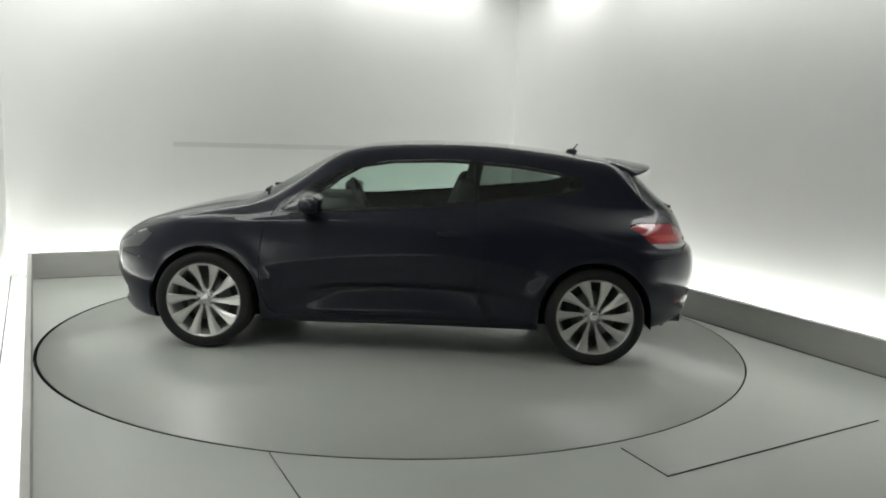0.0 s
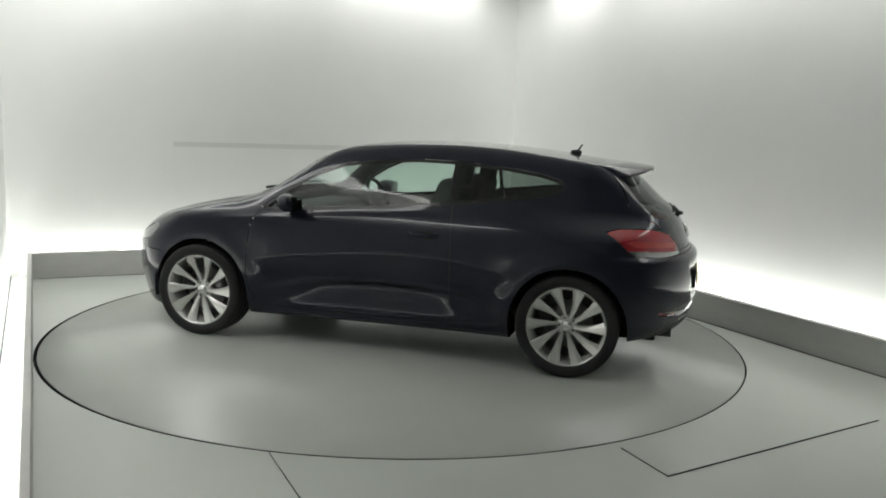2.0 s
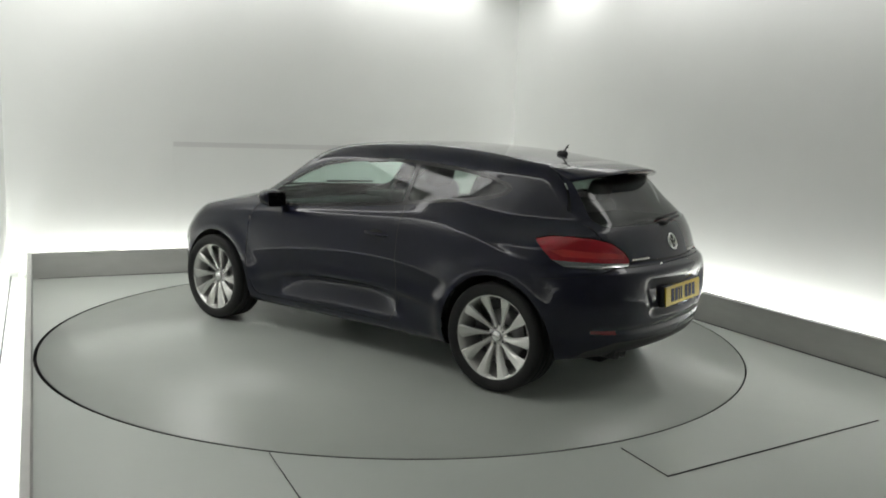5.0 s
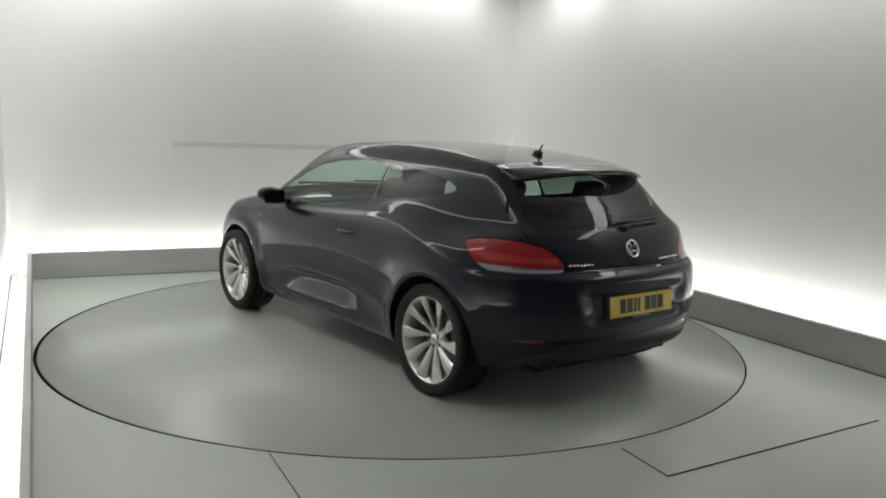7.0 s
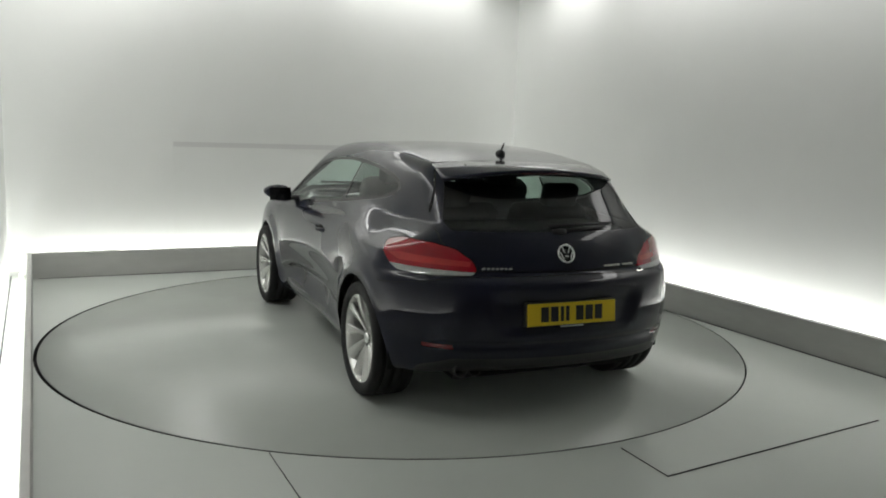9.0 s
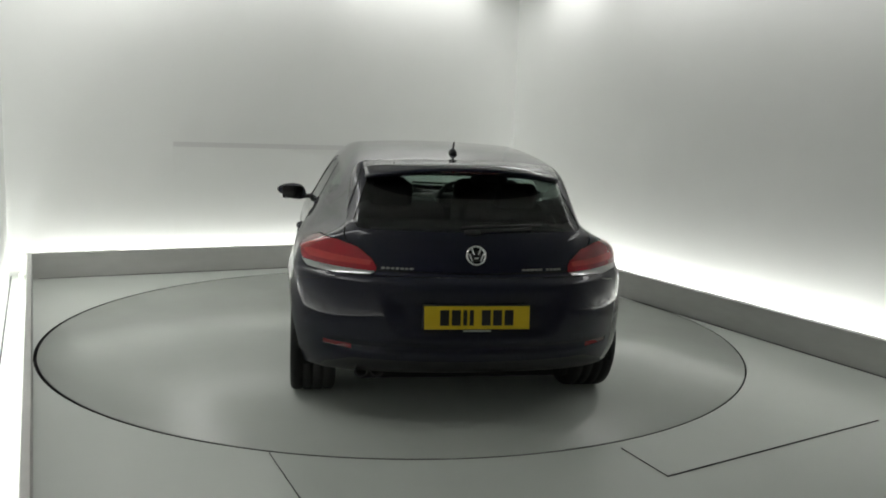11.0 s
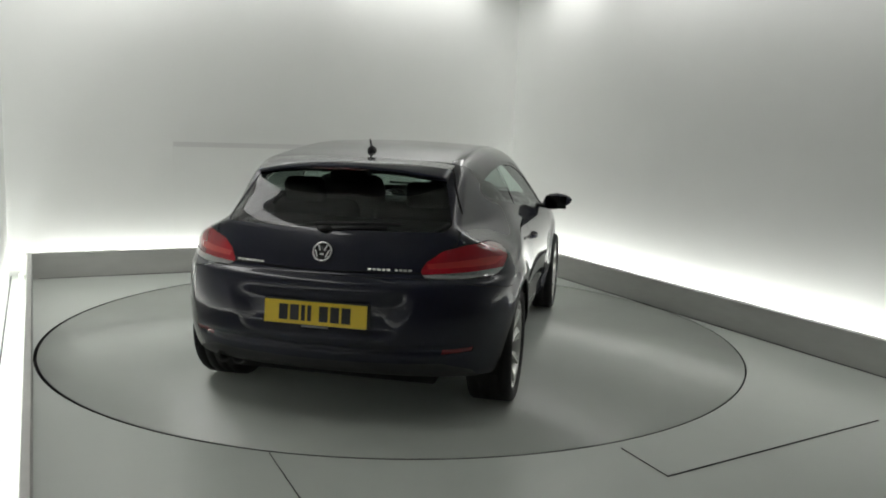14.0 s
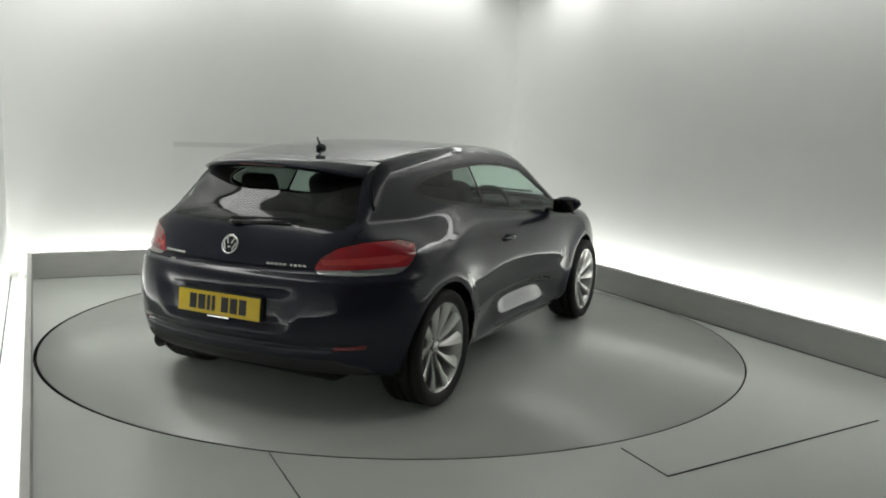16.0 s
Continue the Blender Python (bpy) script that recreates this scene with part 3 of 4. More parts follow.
    s.gap("tailgate", rounded([(-0.2, 1.29), (0.535, 1.275), (0.635, 1.02), (0.645, 0.93), (0.52, 0.786), (-0.2, 0.774)], 0.02), REAR_VIEW, lambda c, n: c.x < -1.2 and n.x < -0.2)
    s.gap("rear_bumper", [(-0.2, 0.768), (0.60, 0.762), (0.91, 0.70), (0.93, 0.1), (-0.2, 0.1)], REAR_VIEW, lambda c, n: c.x < -1.56, width=0.003)
    s.gap("front_bumper", [(-0.2, 0.60), (0.60, 0.585), (0.93, 0.57), (0.93, 0.05), (-0.2, 0.05)], REAR_VIEW, lambda c, n: c.x > 1.60, width=0.003)
    s.cut("diffuser", rounded([(-0.2, 0.345), (0.60, 0.350), (0.74, 0.30), (0.78, 0.18), (-0.2, 0.18)], 0.02), REAR_VIEW, lambda c, n: c.x < -1.5, ("rear_bumper",))
    s.cut("intake", rounded([(-0.2, 0.44), (0.58, 0.42), (0.66, 0.34), (0.60, 0.22), (-0.2, 0.22)], 0.03), REAR_VIEW, lambda c, n: c.x > 1.5, ("front_bumper",))
    s.gap("grille", [(-0.2, 0.610), (0.42, 0.615), (0.44, 0.655), (-0.2, 0.655)], REAR_VIEW, lambda c, n: c.x > 1.5, width=0.003)
    s.gap("reflector", rounded([(0.600, 0.394), (0.74, 0.404), (0.745, 0.427), (0.605, 0.420)], 0.006), REAR_VIEW, lambda c, n: c.x < -1.4, ("rear_bumper",), width=0.002)

    s.panel("bonnet", M_PAINT, car)
    s.panel("tailgate", M_PAINT, car)
    s.panel("rear_bumper", M_PAINT, car)
    s.panel("front_bumper", M_PAINT, car)
    s.panel("diffuser", M_PLASTIC, car, label="black plastic lower valance")
    s.panel("intake", M_PLASTIC, car, sink=0.03)
    s.panel("grille", M_PLASTIC, car, sink=0.015)
    s.panel("seal", M_SEAL, car, sink=0.012)
    s.panel("windscreen", M_GLASS, car, sink=0.003, label="clear green-tinted windscreen")
    s.panel("rear_window", M_REARGLASS, car, sink=0.004, label="dark tinted rear window")
    for side in ("left", "right"):
        door = s.panel("door", M_PAINT, car, side)
        s.panel("window_surround", M_BLACK, car, side, "gloss black window surround", sink=0.002)
        s.panel("side_window", M_GLASS, car, side, "green-tinted door glass", sink=0.006)
        s.panel("quarter_window", M_REARGLASS, car, side, "tinted rear quarter glass", sink=0.006)
        lamp = s.panel("tail_lamp", M_RED, car, side, "glossy red tail lamp", thick=0.02)
        s.panel("lamp_band", M_BRIGHTRED, lamp, side, "bright red inner band with the lens highlight painted in", sink=0.001)
        s.panel("reversing_strip", M_CLEARLENS, lamp, side, "clear silver reversing strip", sink=-0.004, thick=0.008)
        s.panel("headlamp", M_HEADLAMP, car, side, "clear glass headlamp", sink=0.002)
        s.panel("reflector", M_DEEPRED, car, side, "small red reflector", sink=0.002)
    s.cut("roof_skin", [(-1.45, -0.1), (-1.40, 0.46), (-0.4, 0.52), (0.2, 0.48), (0.36, 0.3), (0.38, -0.1)], TOP_VIEW, lambda c, n: n.z > 0.5 and c.z > 1.2)
    s.panel("body", M_PAINT, car, label="dark navy metallic body shell")
    s.panel("roof_skin", M_PAINT, car, obname="roof", label="navy roof panel")
    s.panel("roof_skin", M_HEADLINER, car, sink=0.03, obname="headliner", label="light grey headliner")
    # inner lining, seen through the glass
    for side in ("left", "right"):
        s.panel("door", M_CABIN, car, side, "charcoal door lining", narrow=0.07, obname="door_lining")
    return s


def wheel_well(car, ax, sign):
    bm = bmesh.new()
    n = 28
    prev = None
    for k in range(n + 1):
        a = math.pi * (-0.065 + 1.13 * k / n)
        c, d = 0.374 * math.cos(a), 0.374 * math.sin(a)
        row = [bm.verts.new((ax + c, sign * y, HUB_Z + d)) for y in (0.855, 0.55)]
        if prev:
            bm.faces.new((prev[0], row[0], row[1], prev[1]))
        prev = row
    bm.faces.new([v for v in bm.verts if abs(abs(v.co.y) - 0.55) < 1e-5])
    return part("wheel_well", bm, M_SEAL, car, "black wheel arch liner")


def build_wheel(car, ax, sign):
    """Rim with ten flared spokes; the outside of the wheel looks along +y."""
    bm = revolve([(0.222, -0.115), (0.215, -0.05), (0.226, 0.060), (0.240, 0.090), (0.2495, 0.104), (0.2535, 0.107), (0.256, 0.102), (0.252, 0.085), (0.246, 0.02), (0.246, -0.11), (0.250, -0.118), (0.222, -0.115)], 72)
    bmesh.ops.scale(bm, vec=(RIM, 1, RIM), verts=bm.verts)
    wheel = part("wheel", bm, M_ALLOY, car, "silver alloy wheel with ten flared spokes")
    tyre = [(0.240, -0.112), (0.256, -0.118), (0.290, -0.122), (0.308, -0.114), (0.3165, -0.098)]
    for y in (-0.055, 0.0, 0.055):
        tyre += [(0.3175, y - 0.006), (0.310, y - 0.004), (0.310, y + 0.004), (0.3175, y + 0.006)]
    tyre += [(0.3165, 0.098), (0.309, 0.113), (0.297, 0.1195), (0.285, 0.121), (0.266, 0.119), (0.252, 0.113), (0.244, 0.102), (0.240, 0.09)]
    part("tyre", revolve(tyre, 72), M_RUBBER, wheel, "black low-profile tyre")
    # one spoke: narrow at the hub, wide and slightly twisted at the rim, with a ridge
    bm = bmesh.new()
    prev = None
    for r, w, lean, y, dep in ((0.045, 0.013, -0.004, 0.058, 0.030), (0.075, 0.0140, -0.006, 0.066, 0.030), (0.12, 0.0195, -0.006, 0.078, 0.028), (0.17, 0.028, -0.002, 0.090, 0.026), (0.215, 0.038, 0.004, 0.098, 0.024), (0.246, 0.046, 0.008, 0.103, 0.022)):
        row = [bm.verts.new(q) for q in ((lean - w, y - 0.008, r), (lean - w * 0.80, y, r), (lean + w * 0.25, y - 0.004, r), (lean + w * 0.72, y - 0.012, r), (lean + w, y - 0.020, r), (lean + w * 0.8, y - dep - 0.012, r), (lean - w * 0.8, y - dep, r))]
        if prev:
            m = len(row)
            for j in range(m):
                bm.faces.new((prev[j], prev[(j + 1) % m], row[(j + 1) % m], row[j]))
        prev = row
    bmesh.ops.recalc_face_normals(bm, faces=bm.faces)
    me = mesh_of("spoke", bm, M_ALLOY)
    me.polygons.foreach_set("use_smooth", [False] * len(me.polygons))
    for k in range(10):
        ob = new("spoke", me)
        ob.parent = wheel
        ob.matrix_basis = Matrix.Rotation(2 * math.pi * (k + 0.5) / 10, 4, "Y") @ Matrix.Diagonal((RIM * 0.94, 1, RIM, 1))
    part("hub", revolve([(0.0, 0.052), (0.058, 0.052), (0.066, 0.046), (0.070, 0.03), (0.070, 0.0), (0.0, 0.0)], 40), M_ALLOY, wheel)
    part("hub_cap", revolve([(0.0, 0.071), (0.022, 0.070), (0.030, 0.066), (0.0325, 0.058), (0.0325, 0.05)], 32), M_CHROME, wheel, "round silver hub cap")
    for k in range(5):
        a = 2 * math.pi * k / 5
        bm = revolve([(0.0, 0.058), (0.007, 0.058), (0.009, 0.05), (0.009, 0.04)], 6)
        bmesh.ops.translate(bm, vec=(0.048 * math.cos(a), 0, 0.048 * math.sin(a)), verts=bm.verts)
        part("wheel_bolt", bm, M_ALLOY_DARK, wheel)
    part("brake_disc", revolve([(0.05, 0.0), (0.150, 0.0), (0.150, -0.022), (0.05, -0.022)], 48), M_STEEL, wheel, "steel brake disc")
    part("barrel", revolve([(0.0, -0.05), (0.214, -0.05)], 48), M_ALLOY_DARK, wheel, "dark inner barrel")
    cal = box((0.10, 0.06, 0.11), (0.135, -0.01, 0.03), 0.012)
    part("brake_caliper", cal, M_PLASTIC, wheel, "dark brake caliper")
    turn = 0 if sign > 0 else 180
    wheel.matrix_basis = pose(ax, sign * 0.785, HUB_Z, 0, 0, turn)
    return wheel


def blob(sections, n=20, power=2.6):
    """A closed rounded form lofted along y through (y, x, z, half length, half height) sections."""
    bm = bmesh.new()
    rings = []
    for y, x, z, a, b in sections:
        ring = []
        for k in range(n):
            t = 2 * math.pi * k / n
            c, s = math.cos(t), math.sin(t)
            ring.append(bm.verts.new((x + a * math.copysign(abs(c) ** (2 / power), c), y, z + b * math.copysign(abs(s) ** (2 / power), s))))
        rings.append(ring)
    for p, q in zip(rings, rings[1:]):
        for k in range(n):
            bm.faces.new((p[k], p[(k + 1) % n], q[(k + 1) % n], q[k]))
    bm.faces.new(rings[0])
    bm.faces.new(rings[-1])
    bmesh.ops.recalc_face_normals(bm, faces=bm.faces)
    return bm


def build_mirror(car, sign):
    secs = [(sign * y, x, z, a, b) for y, x, z, a, b in ((0.835, 0.575, 0.955, 0.018, 0.016), (0.850, 0.575, 0.960, 0.050, 0.042), (0.880, 0.575, 0.966, 0.066, 0.060), (0.94, 0.572, 0.972, 0.068, 0.062), (1.00, 0.558, 0.980, 0.056, 0.046), (1.035, 0.543, 0.985, 0.038, 0.028), (1.052, 0.533, 0.986, 0.014, 0.009))]
    mirror = part("door_mirror", blob(secs, 24), M_PAINT, car, "navy door mirror with black base")
    glass = box((0.004, 0.155, 0.095), (0.503, sign * 0.935, 0.968), 0.0018, turn=None)
    part("mirror_glass", glass, M_BLACK, mirror, "mirror glass")
    arm = blob([(sign * 0.745, 0.60, 0.935, 0.055, 0.016), (sign * 0.80, 0.59, 0.935, 0.045, 0.016), (sign * 0.90, 0.580, 0.925, 0.045, 0.018), (sign * 0.93, 0.578, 0.93, 0.020, 0.01)], 16)
    part("mirror_arm", arm, M_PLASTIC, mirror, "black mirror arm")


def skin_x(y, z, rear=True):
    """Where the body's skin lies at that width and height, at the tail or the nose."""
    lo, hi = (-2.3, -1.0) if rear else (2.3, 1.0)
    for _ in range(40):
        mid = (lo + hi) / 2
        if body_field(np.array([[mid, y, z]]))[0] > 0:
            lo = mid
        else:
            hi = mid
    return hi


def skin_z(x, y):
    lo, hi = 1.6, 0.6
    for _ in range(40):
        mid = (lo + hi) / 2
        if body_field(np.array([[x, y, mid]]))[0] > 0:
            lo = mid
        else:
            hi = mid
    return hi


def skin_y(x, z):
    lo, hi = 1.2, 0.3
    for _ in range(40):
        mid = (lo + hi) / 2
        if body_field(np.array([[x, mid, z]]))[0] > 0:
            lo = mid
        else:
            hi = mid
    return hi


def build_car():
    car = tagged(new("car"), "dark navy three-door hatchback coupe parked on the turntable", "car")
    build_body(car)
    for ax in (AXLE_F, AXLE_R):
        for sign in (1, -1):
            wheel_well(car, ax, sign)
            build_wheel(car, ax, sign)
    for sign in (1, -1):
        build_mirror(car, sign)
    # floor pan
    part("underbody", box((3.6, 1.10, 0.05), (0.0, 0, 0.23), 0.01), M_SEAL, car, "black underbody")
    # roof spoiler over the rear window
    bm = bmesh.new()
    prev = None
    for s in np.linspace(-1, 1, 33):
        q = abs(s)
        lead = -1.40 + 0.02 * q
        y, yt = 0.530 * s, 0.525 * s
        zl = skin_z(lead, abs(y)) + 0.002
        tip = -1.708 + 0.15 * q**3.2
        zt = 1.284 - 0.050 * q**2.2
        row = [bm.verts.new(p) for p in ((lead, y, zl), ((lead + tip) / 2, (y + yt) / 2, (zl + zt) / 2 + 0.006), (tip + 0.015, yt, zt + 0.002), (tip, yt, zt - 0.006), (tip + 0.008, yt, zt - 0.016), (tip + 0.07, yt, zt - 0.034), (lead - 0.05, y, zl - 0.085))]
        if prev:
            for j in range(len(row)):
                k = (j + 1) % len(row)
                bm.faces.new((prev[j], prev[k], row[k], row[j]))
        else:
            bm.faces.new(row)
        prev = row
    bm.faces.new(prev)
    bmesh.ops.recalc_face_normals(bm, faces=bm.faces)
    spoiler = part("roof_spoiler", bm, M_PAINT, car, "navy roof spoiler")
    part("brake_light", box((0.012, 0.30, 0.009), (-1.697, 0, 1.263), 0.003), M_DIMRED, spoiler, "slim red high-level brake light")
    # a dark oval near each end of the spoiler
    for sign in (1, -1):
        z = skin_z(-1.47, 0.335)
        cap = revolve([(0.0, 0.007), (0.034, 0.006), (0.044, 0.001), (0.044, -0.014)], 24, "Z")
        bmesh.ops.scale(cap, vec=(0.8, 1.1, 1), verts=cap.verts)
        bmesh.ops.transform(cap, matrix=pose(-1.47, sign * 0.335, z + 0.010, 0, -8, 0), verts=cap.verts)
        part("dark_oval", cap, M_BLACK, spoiler, "black oval on the spoiler")
    # aerial
    z = skin_z(-1.17, 0)
    aerial = part("aerial", blob([(-0.022, -1.17, z + 0.004, 0.020, 0.006), (-0.014, -1.17, z + 0.008, 0.032, 0.014), (0.0, -1.17, z + 0.010, 0.040, 0.020), (0.014, -1.17, z + 0.008, 0.032, 0.014), (0.022, -1.17, z + 0.004, 0.020, 0.006)], 16), M_PLASTIC, car, "stubby black roof aerial")
    mast = revolve([(0.0, 0.0), (0.006, 0.0), (0.0055, 0.05), (0.0035, 0.062), (0.0, 0.064)], 10, "Z")
    bmesh.ops.transform(mast, matrix=pose(-1.175, 0, z + 0.016, 0, -35, 0), verts=mast.verts)
    part("mast", mast, M_PLASTIC, aerial)
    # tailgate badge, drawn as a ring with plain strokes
    def on_tail(y, z, out=0.004):
        return Vector((skin_x(y, z) - out, y, z))
    zb = 0.868
    tail_dir = (on_tail(0, zb + 0.04) - on_tail(0, zb - 0.04)).normalized()
    face = Matrix((Vector((0, 1, 0)), tail_dir, Vector((0, 1, 0)).cross(tail_dir))).transposed().to_4x4()
    badge_m = Matrix.Translation(on_tail(0, zb, 0.002)) @ face
    badge = new("badge", mesh_of("badge", revolve([(0.046, 0.0), (0.049, 0.008), (0.055, 0.010), (0.060, 0.007), (0.061, 0.0)], 40, "Z"), M_CHROME))
    badge.data.polygons.foreach_set("use_smooth", [True] * len(badge.data.polygons))
    badge.parent, badge["label"] = car, "round chrome badge"
    sgn = 1 if badge_m.to_3x3().col[2].x < 0 else -1
    badge.matrix_basis = badge_m @ Matrix.Diagonal((0.86, 0.86, sgn, 1))
    back = revolve([(0.0, 0.003), (0.047, 0.003), (0.047, 0.0)], 32, "Z")
    part("badge_disc", back, M_BLACK, badge)
    for x0, x1, ya, yb in ((-0.026, -0.012, 0.038, 0.004), (0.026, 0.012, 0.038, 0.004), (-0.042, -0.024, 0.010, -0.034), (0.042, 0.024, 0.010, -0.034), (-0.012, 0.012, -0.016, -0.016)):
        d = Vector((x1 - x0, yb - ya, 0))
        bar = box((d.length, 0.009, 0.006), (0, 0, 0), 0.001)
        bmesh.ops.transform(bar, matrix=Matrix.Translation(((x0 + x1) / 2, (ya + yb) / 2, 0.005)) @ Matrix.Rotation(math.atan2(d.y, d.x), 4, "Z"), verts=bar.verts)
        part("badge_bar", bar, M_CHROME, badge, smooth=False)
    # chrome script, drawn as plain bars
    for y0, widths in ((0.465, (0.020, 0.018, 0.016, 0.018, 0.018, 0.016, 0.020)), (-0.235, (0.018, 0.016, 0.020, 0.016, 0.018)), (-0.365, (0.014, 0.016, 0.018, 0.018))):
        y = y0
        for w in widths:
            at = on_tail(y - w / 2, 0.800, 0.002)
            part("script_bar", box((0.004, w, 0.011), at, 0.001), M_ALLOY, car, "small silver script bar", smooth=False)
            y -= w + 0.005
    # number plate with plain bars for its characters
    xt, xb = -2.024, -2.034
    tilt = math.degrees(math.atan2(xt - xb, 0.111))
    plate = part("number_plate", box((0.006, 0.524, 0.113), (0, 0, 0), 0.002), M_YELLOW, car, "yellow rear number plate", smooth=False)
    plate.matrix_basis = pose((xt + xb) / 2 - 0.004, 0, 0.577, 0, tilt, 0)
    y = 0.185
    for k in range(7):
        w = 0.020 if k in (2, 3) else 0.045
        part("plate_bar", box((0.002, w, 0.076), (-0.004, y - w / 2, 0.0), 0.0005), M_INK, plate, "black bar", smooth=False)
        y -= w + (0.040 if k == 3 else 0.012)
    part("plate_plinth", box((0.04, 0.535, 0.122), (-2.005, 0, 0.577), 0.006, turn=None), M_PLASTIC, car, "black plate plinth")
    part("plate_lower_bar", box((0.004, 0.14, 0.010), (-2.036, 0.0, 0.512), 0.001), M_CLEARLENS, car, smooth=False)
    # exhaust, handles, wipers
    for y in (0.47, 0.55):
        pipe = revolve([(0.032, 0.0), (0.038, 0.0), (0.038, 0.14), (0.030, 0.14), (0.030, 0.0)], 28, "Y")
        bmesh.ops.transform(pipe, matrix=pose(-1.755, y, 0.280, 0, 0, 90), verts=pipe.verts)
        part("exhaust_pipe", pipe, M_ALLOY_DARK, car, "dark round exhaust tip")
    for sign in (1, -1):
        hx, hz = -0.345, 0.812
        hy = skin_y(hx, hz)
        bm = bmesh.new()
        prev = None
        for k in range(13):
            t = k / 12
            x = hx + 0.10 - 0.20 * t
            out = hy - 0.004 + 0.034 * math.sin(math.pi * min(1, max(0, t))) ** 0.6
            z = hz + 0.006 - 0.004 * t
            row = [bm.verts.new((x, sign * (out + dy), z + dz)) for dy, dz in ((0.0, 0.012), (0.006, 0.006), (0.006, -0.006), (0.0, -0.012), (-0.010, -0.010), (-0.010, 0.010))]
            if prev:
                for j in range(6):
                    bm.faces.new((prev[j], prev[(j + 1) % 6], row[(j + 1) % 6], row[j]))
            else:
                bm.faces.new(row)
            prev = row
        bm.faces.new(prev)
        bmesh.ops.recalc_face_normals(bm, faces=bm.faces)
        handle = part("door_handle", bm, M_PAINT, car, "navy door handle")
        # flat black disc on the skin in place of the recess's shade
        cup = revolve([(0.0, 0.002), (0.042, 0.002), (0.046, -0.004)], 24, "Y")
        bmesh.ops.transform(cup, matrix=Matrix.Translation((hx, sign * (hy - 0.001), hz - 0.004)) @ Matrix.Diagonal((1.5, sign, 0.75, 1)), verts=cup.verts)
        part("handle_recess_shade", cup, M_SEAL, handle, "flat dark disc that paints the shaded handle recess")
    a, b = on_tail(0.02, 0.978, 0.016), on_tail(-0.30, 0.998, 0.014)
    def rod(p, q, r):
        d = q - p
        bm = revolve([(0.0, 0.0), (r, 0.0), (r * 0.7, d.length), (0.0, d.length)], 10)
        bmesh.ops.transform(bm, matrix=Matrix.Translation(p) @ d.to_track_quat("Y", "Z").to_matrix().to_4x4(), verts=bm.verts)
        return bm
    wiper = part("rear_wiper", rod(a, b, 0.010), M_PLASTIC, car, "black rear wiper")
    part("wiper_hub", blob([(-0.03, a.x + 0.01, a.z, 0.012, 0.010), (0.01, a.x, a.z, 0.022, 0.015), (0.05, a.x + 0.01, a.z, 0.012, 0.010)], 14), M_PLASTIC, wiper)
    part("wiper_blade", rod(on_tail(0.06, 1.000, 0.008), on_tail(-0.36, 1.012, 0.008), 0.007), M_PLASTIC, wiper)
    for y0, y1 in ((0.50, -0.05), (-0.05, -0.52)):
        p = Vector((1.03 - 0.30 * y0 * y0, y0, 0)); q = Vector((1.06 - 0.40 * y1 * y1, y1, 0))
        p.z, q.z = skin_z(p.x, abs(p.y)) + 0.018, skin_z(q.x, abs(q.y)) + 0.014
        part("front_wiper", rod(p, q, 0.010), M_PLASTIC, car, "black front wiper")
    build_cabin(car)
    return car


def cushion(size, at, lean=0.0, bevel=0.06):
    bm = box(size, (0, 0, 0), bevel, 4)
    bmesh.ops.transform(bm, matrix=pose(*at, 0, lean, 0), verts=bm.verts)
    return bm


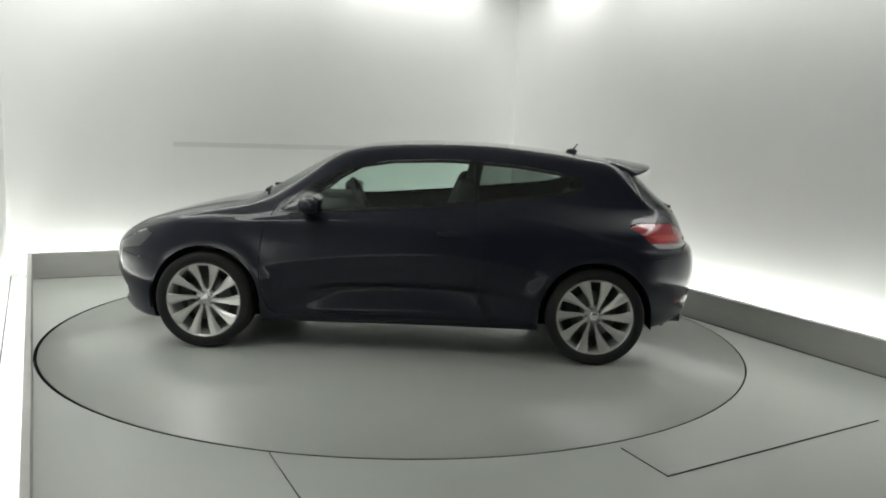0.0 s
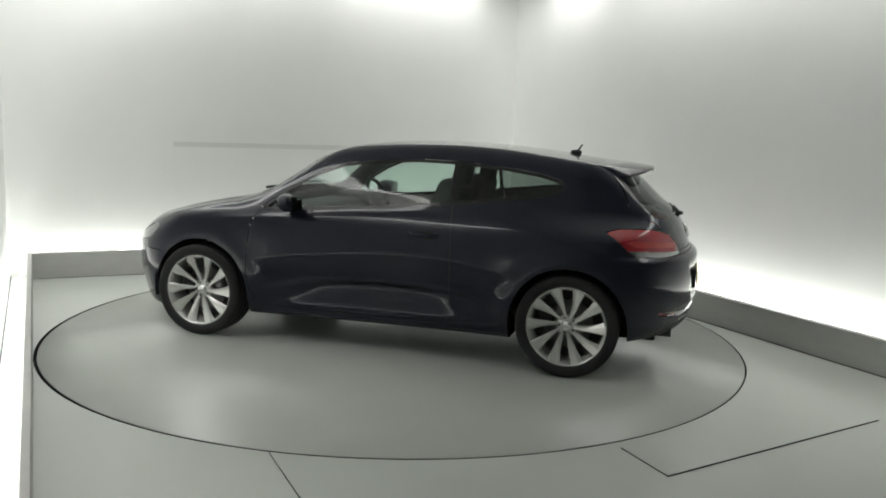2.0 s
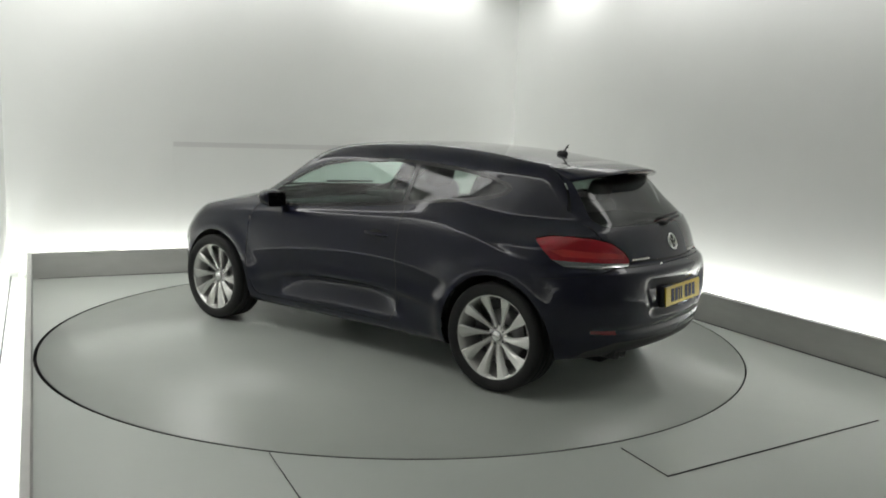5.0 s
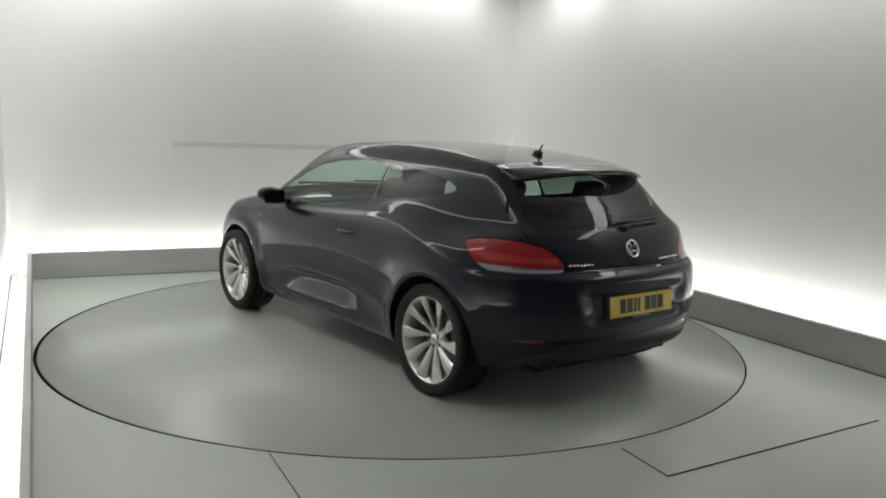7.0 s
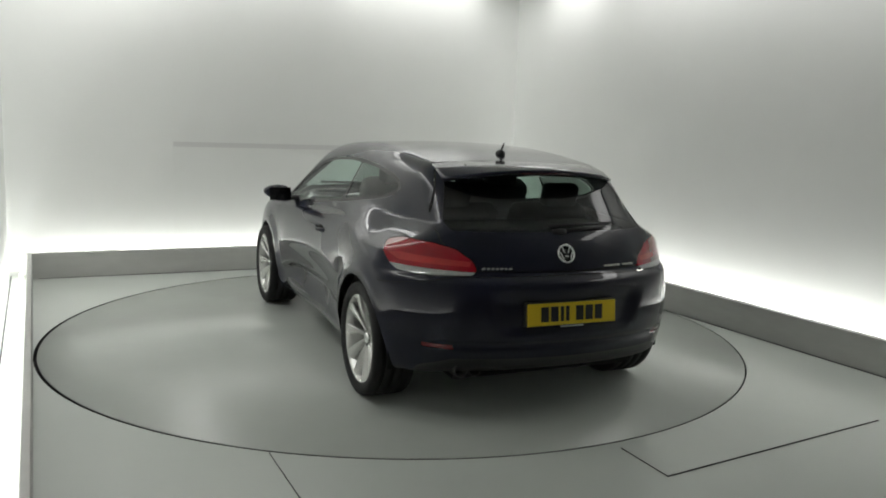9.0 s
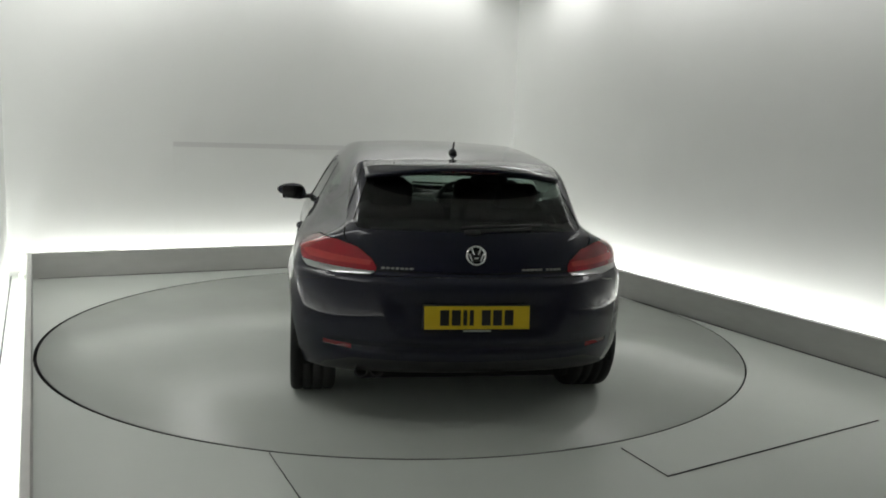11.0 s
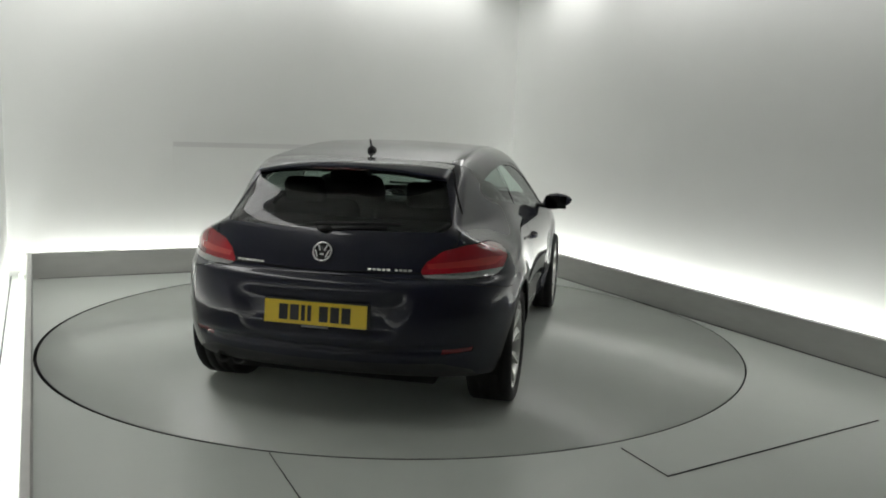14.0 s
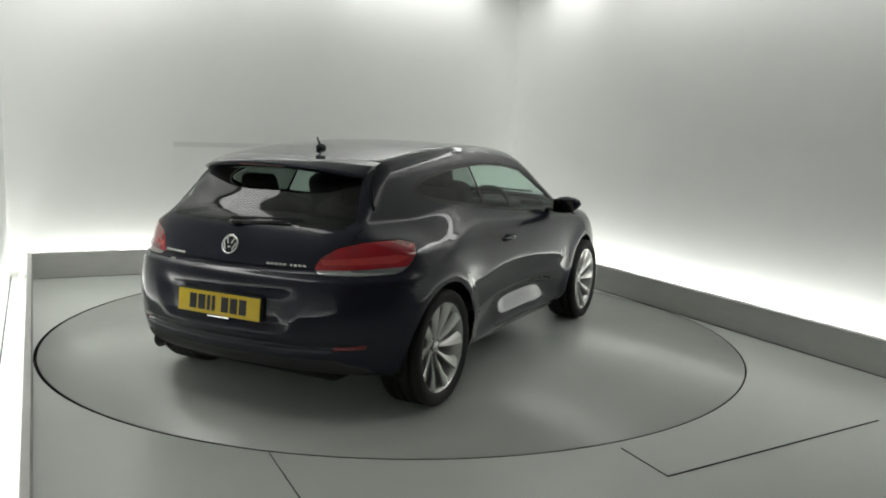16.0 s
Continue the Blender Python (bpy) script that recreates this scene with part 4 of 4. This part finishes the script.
def build_cabin(car):
    part("cabin_floor", box((2.4, 1.40, 0.06), (-0.25, 0, 0.34), 0.02), M_CABIN, car, "dark cabin floor")
    dash = joined(box((0.42, 1.34, 0.26), (0.66, 0, 0.80), 0.08, 4), box((0.30, 0.34, 0.08), (0.58, -0.36, 0.935), 0.03, 3))
    part("dashboard", dash, M_CABIN, car, "charcoal dashboard")
    for sign in (1, -1):
        seat = part("front_seat", cushion((0.50, 0.50, 0.20), (0.02, sign * 0.36, 0.52), -6), M_CLOTH, car, "dark grey cloth front seat")
        part("seat_back", cushion((0.17, 0.46, 0.64), (-0.33, sign * 0.38, 0.85), -20, 0.07), M_CLOTH, seat)
        part("headrest", cushion((0.10, 0.25, 0.19), (-0.47, sign * 0.38, 1.205), -12, 0.045), M_CLOTH, seat, "rounded headrest")
        for d in (-0.05, 0.05):
            part("headrest_rod", box((0.010, 0.010, 0.09), (-0.455, sign * 0.38 + d, 1.13), 0.002), M_CHROME, seat)
        rear = part("rear_seat", cushion((0.48, 0.48, 0.18), (-0.85, sign * 0.30, 0.52), -8), M_CLOTH, car, "dark grey cloth rear seat")
        part("seat_back", cushion((0.16, 0.50, 0.56), (-1.16, sign * 0.30, 0.80), -24, 0.06), M_CLOTH, rear)
        part("headrest", cushion((0.09, 0.24, 0.16), (-1.27, sign * 0.36, 1.11), -20, 0.04), M_CLOTH, rear)
    part("parcel_shelf", box((0.40, 1.02, 0.025), (-1.52, 0, 0.965), 0.01), M_CABIN, car, "black parcel shelf")
    ring = bmesh.new()
    rows = []
    for k in range(36):
        a = 2 * math.pi * k / 36
        rows.append([ring.verts.new(((0.016 * math.cos(b)), (0.185 + 0.016 * math.sin(b)) * math.cos(a), (0.185 + 0.016 * math.sin(b)) * math.sin(a))) for b in np.linspace(0, 2 * math.pi, 9)[:-1]])
    for k in range(36):
        p, q = rows[k], rows[(k + 1) % 36]
        for j in range(8):
            ring.faces.new((p[j], p[(j + 1) % 8], q[(j + 1) % 8], q[j]))
    wheel = part("steering_wheel", joined(ring, box((0.04, 0.15, 0.13), (0.02, 0, 0), 0.03, 3), box((0.02, 0.36, 0.035), (0.01, 0, 0), 0.008), box((0.02, 0.035, 0.18), (0.01, 0, -0.09), 0.008)), M_CABIN, car, "black three-spoke steering wheel")
    wheel.matrix_basis = pose(0.42, -0.36, 0.90, 0, 24, 0)
    part("rear_view_mirror", box((0.03, 0.22, 0.06), (0.42, 0, 1.245), 0.012, 3), M_BLACK, car, "black interior mirror")


car = build_car()


# ---- what moves ----
def motions():
    """Turntable and car turn together, clockwise seen from above."""
    off = Vector((-0.054, -0.145, 0))
    car_rows, disc_rows = [], []
    for k in range(33):
        t = k * 0.5
        turn = 174.673 - 6.87719 * t - 0.0284543 * t * t + 0.000759109 * t**3
        disc_rows.append((t, pose(DISC_AT.x, DISC_AT.y, 0, 0, 0, turn - 174.673)))
        at = Matrix.Rotation(radians(turn), 3, "Z") @ off
        car_rows.append((t, pose(at.x, at.y, 0.0, 0, 0, turn)))
    walk(turntable, disc_rows)
    walk(car, car_rows)


motions()
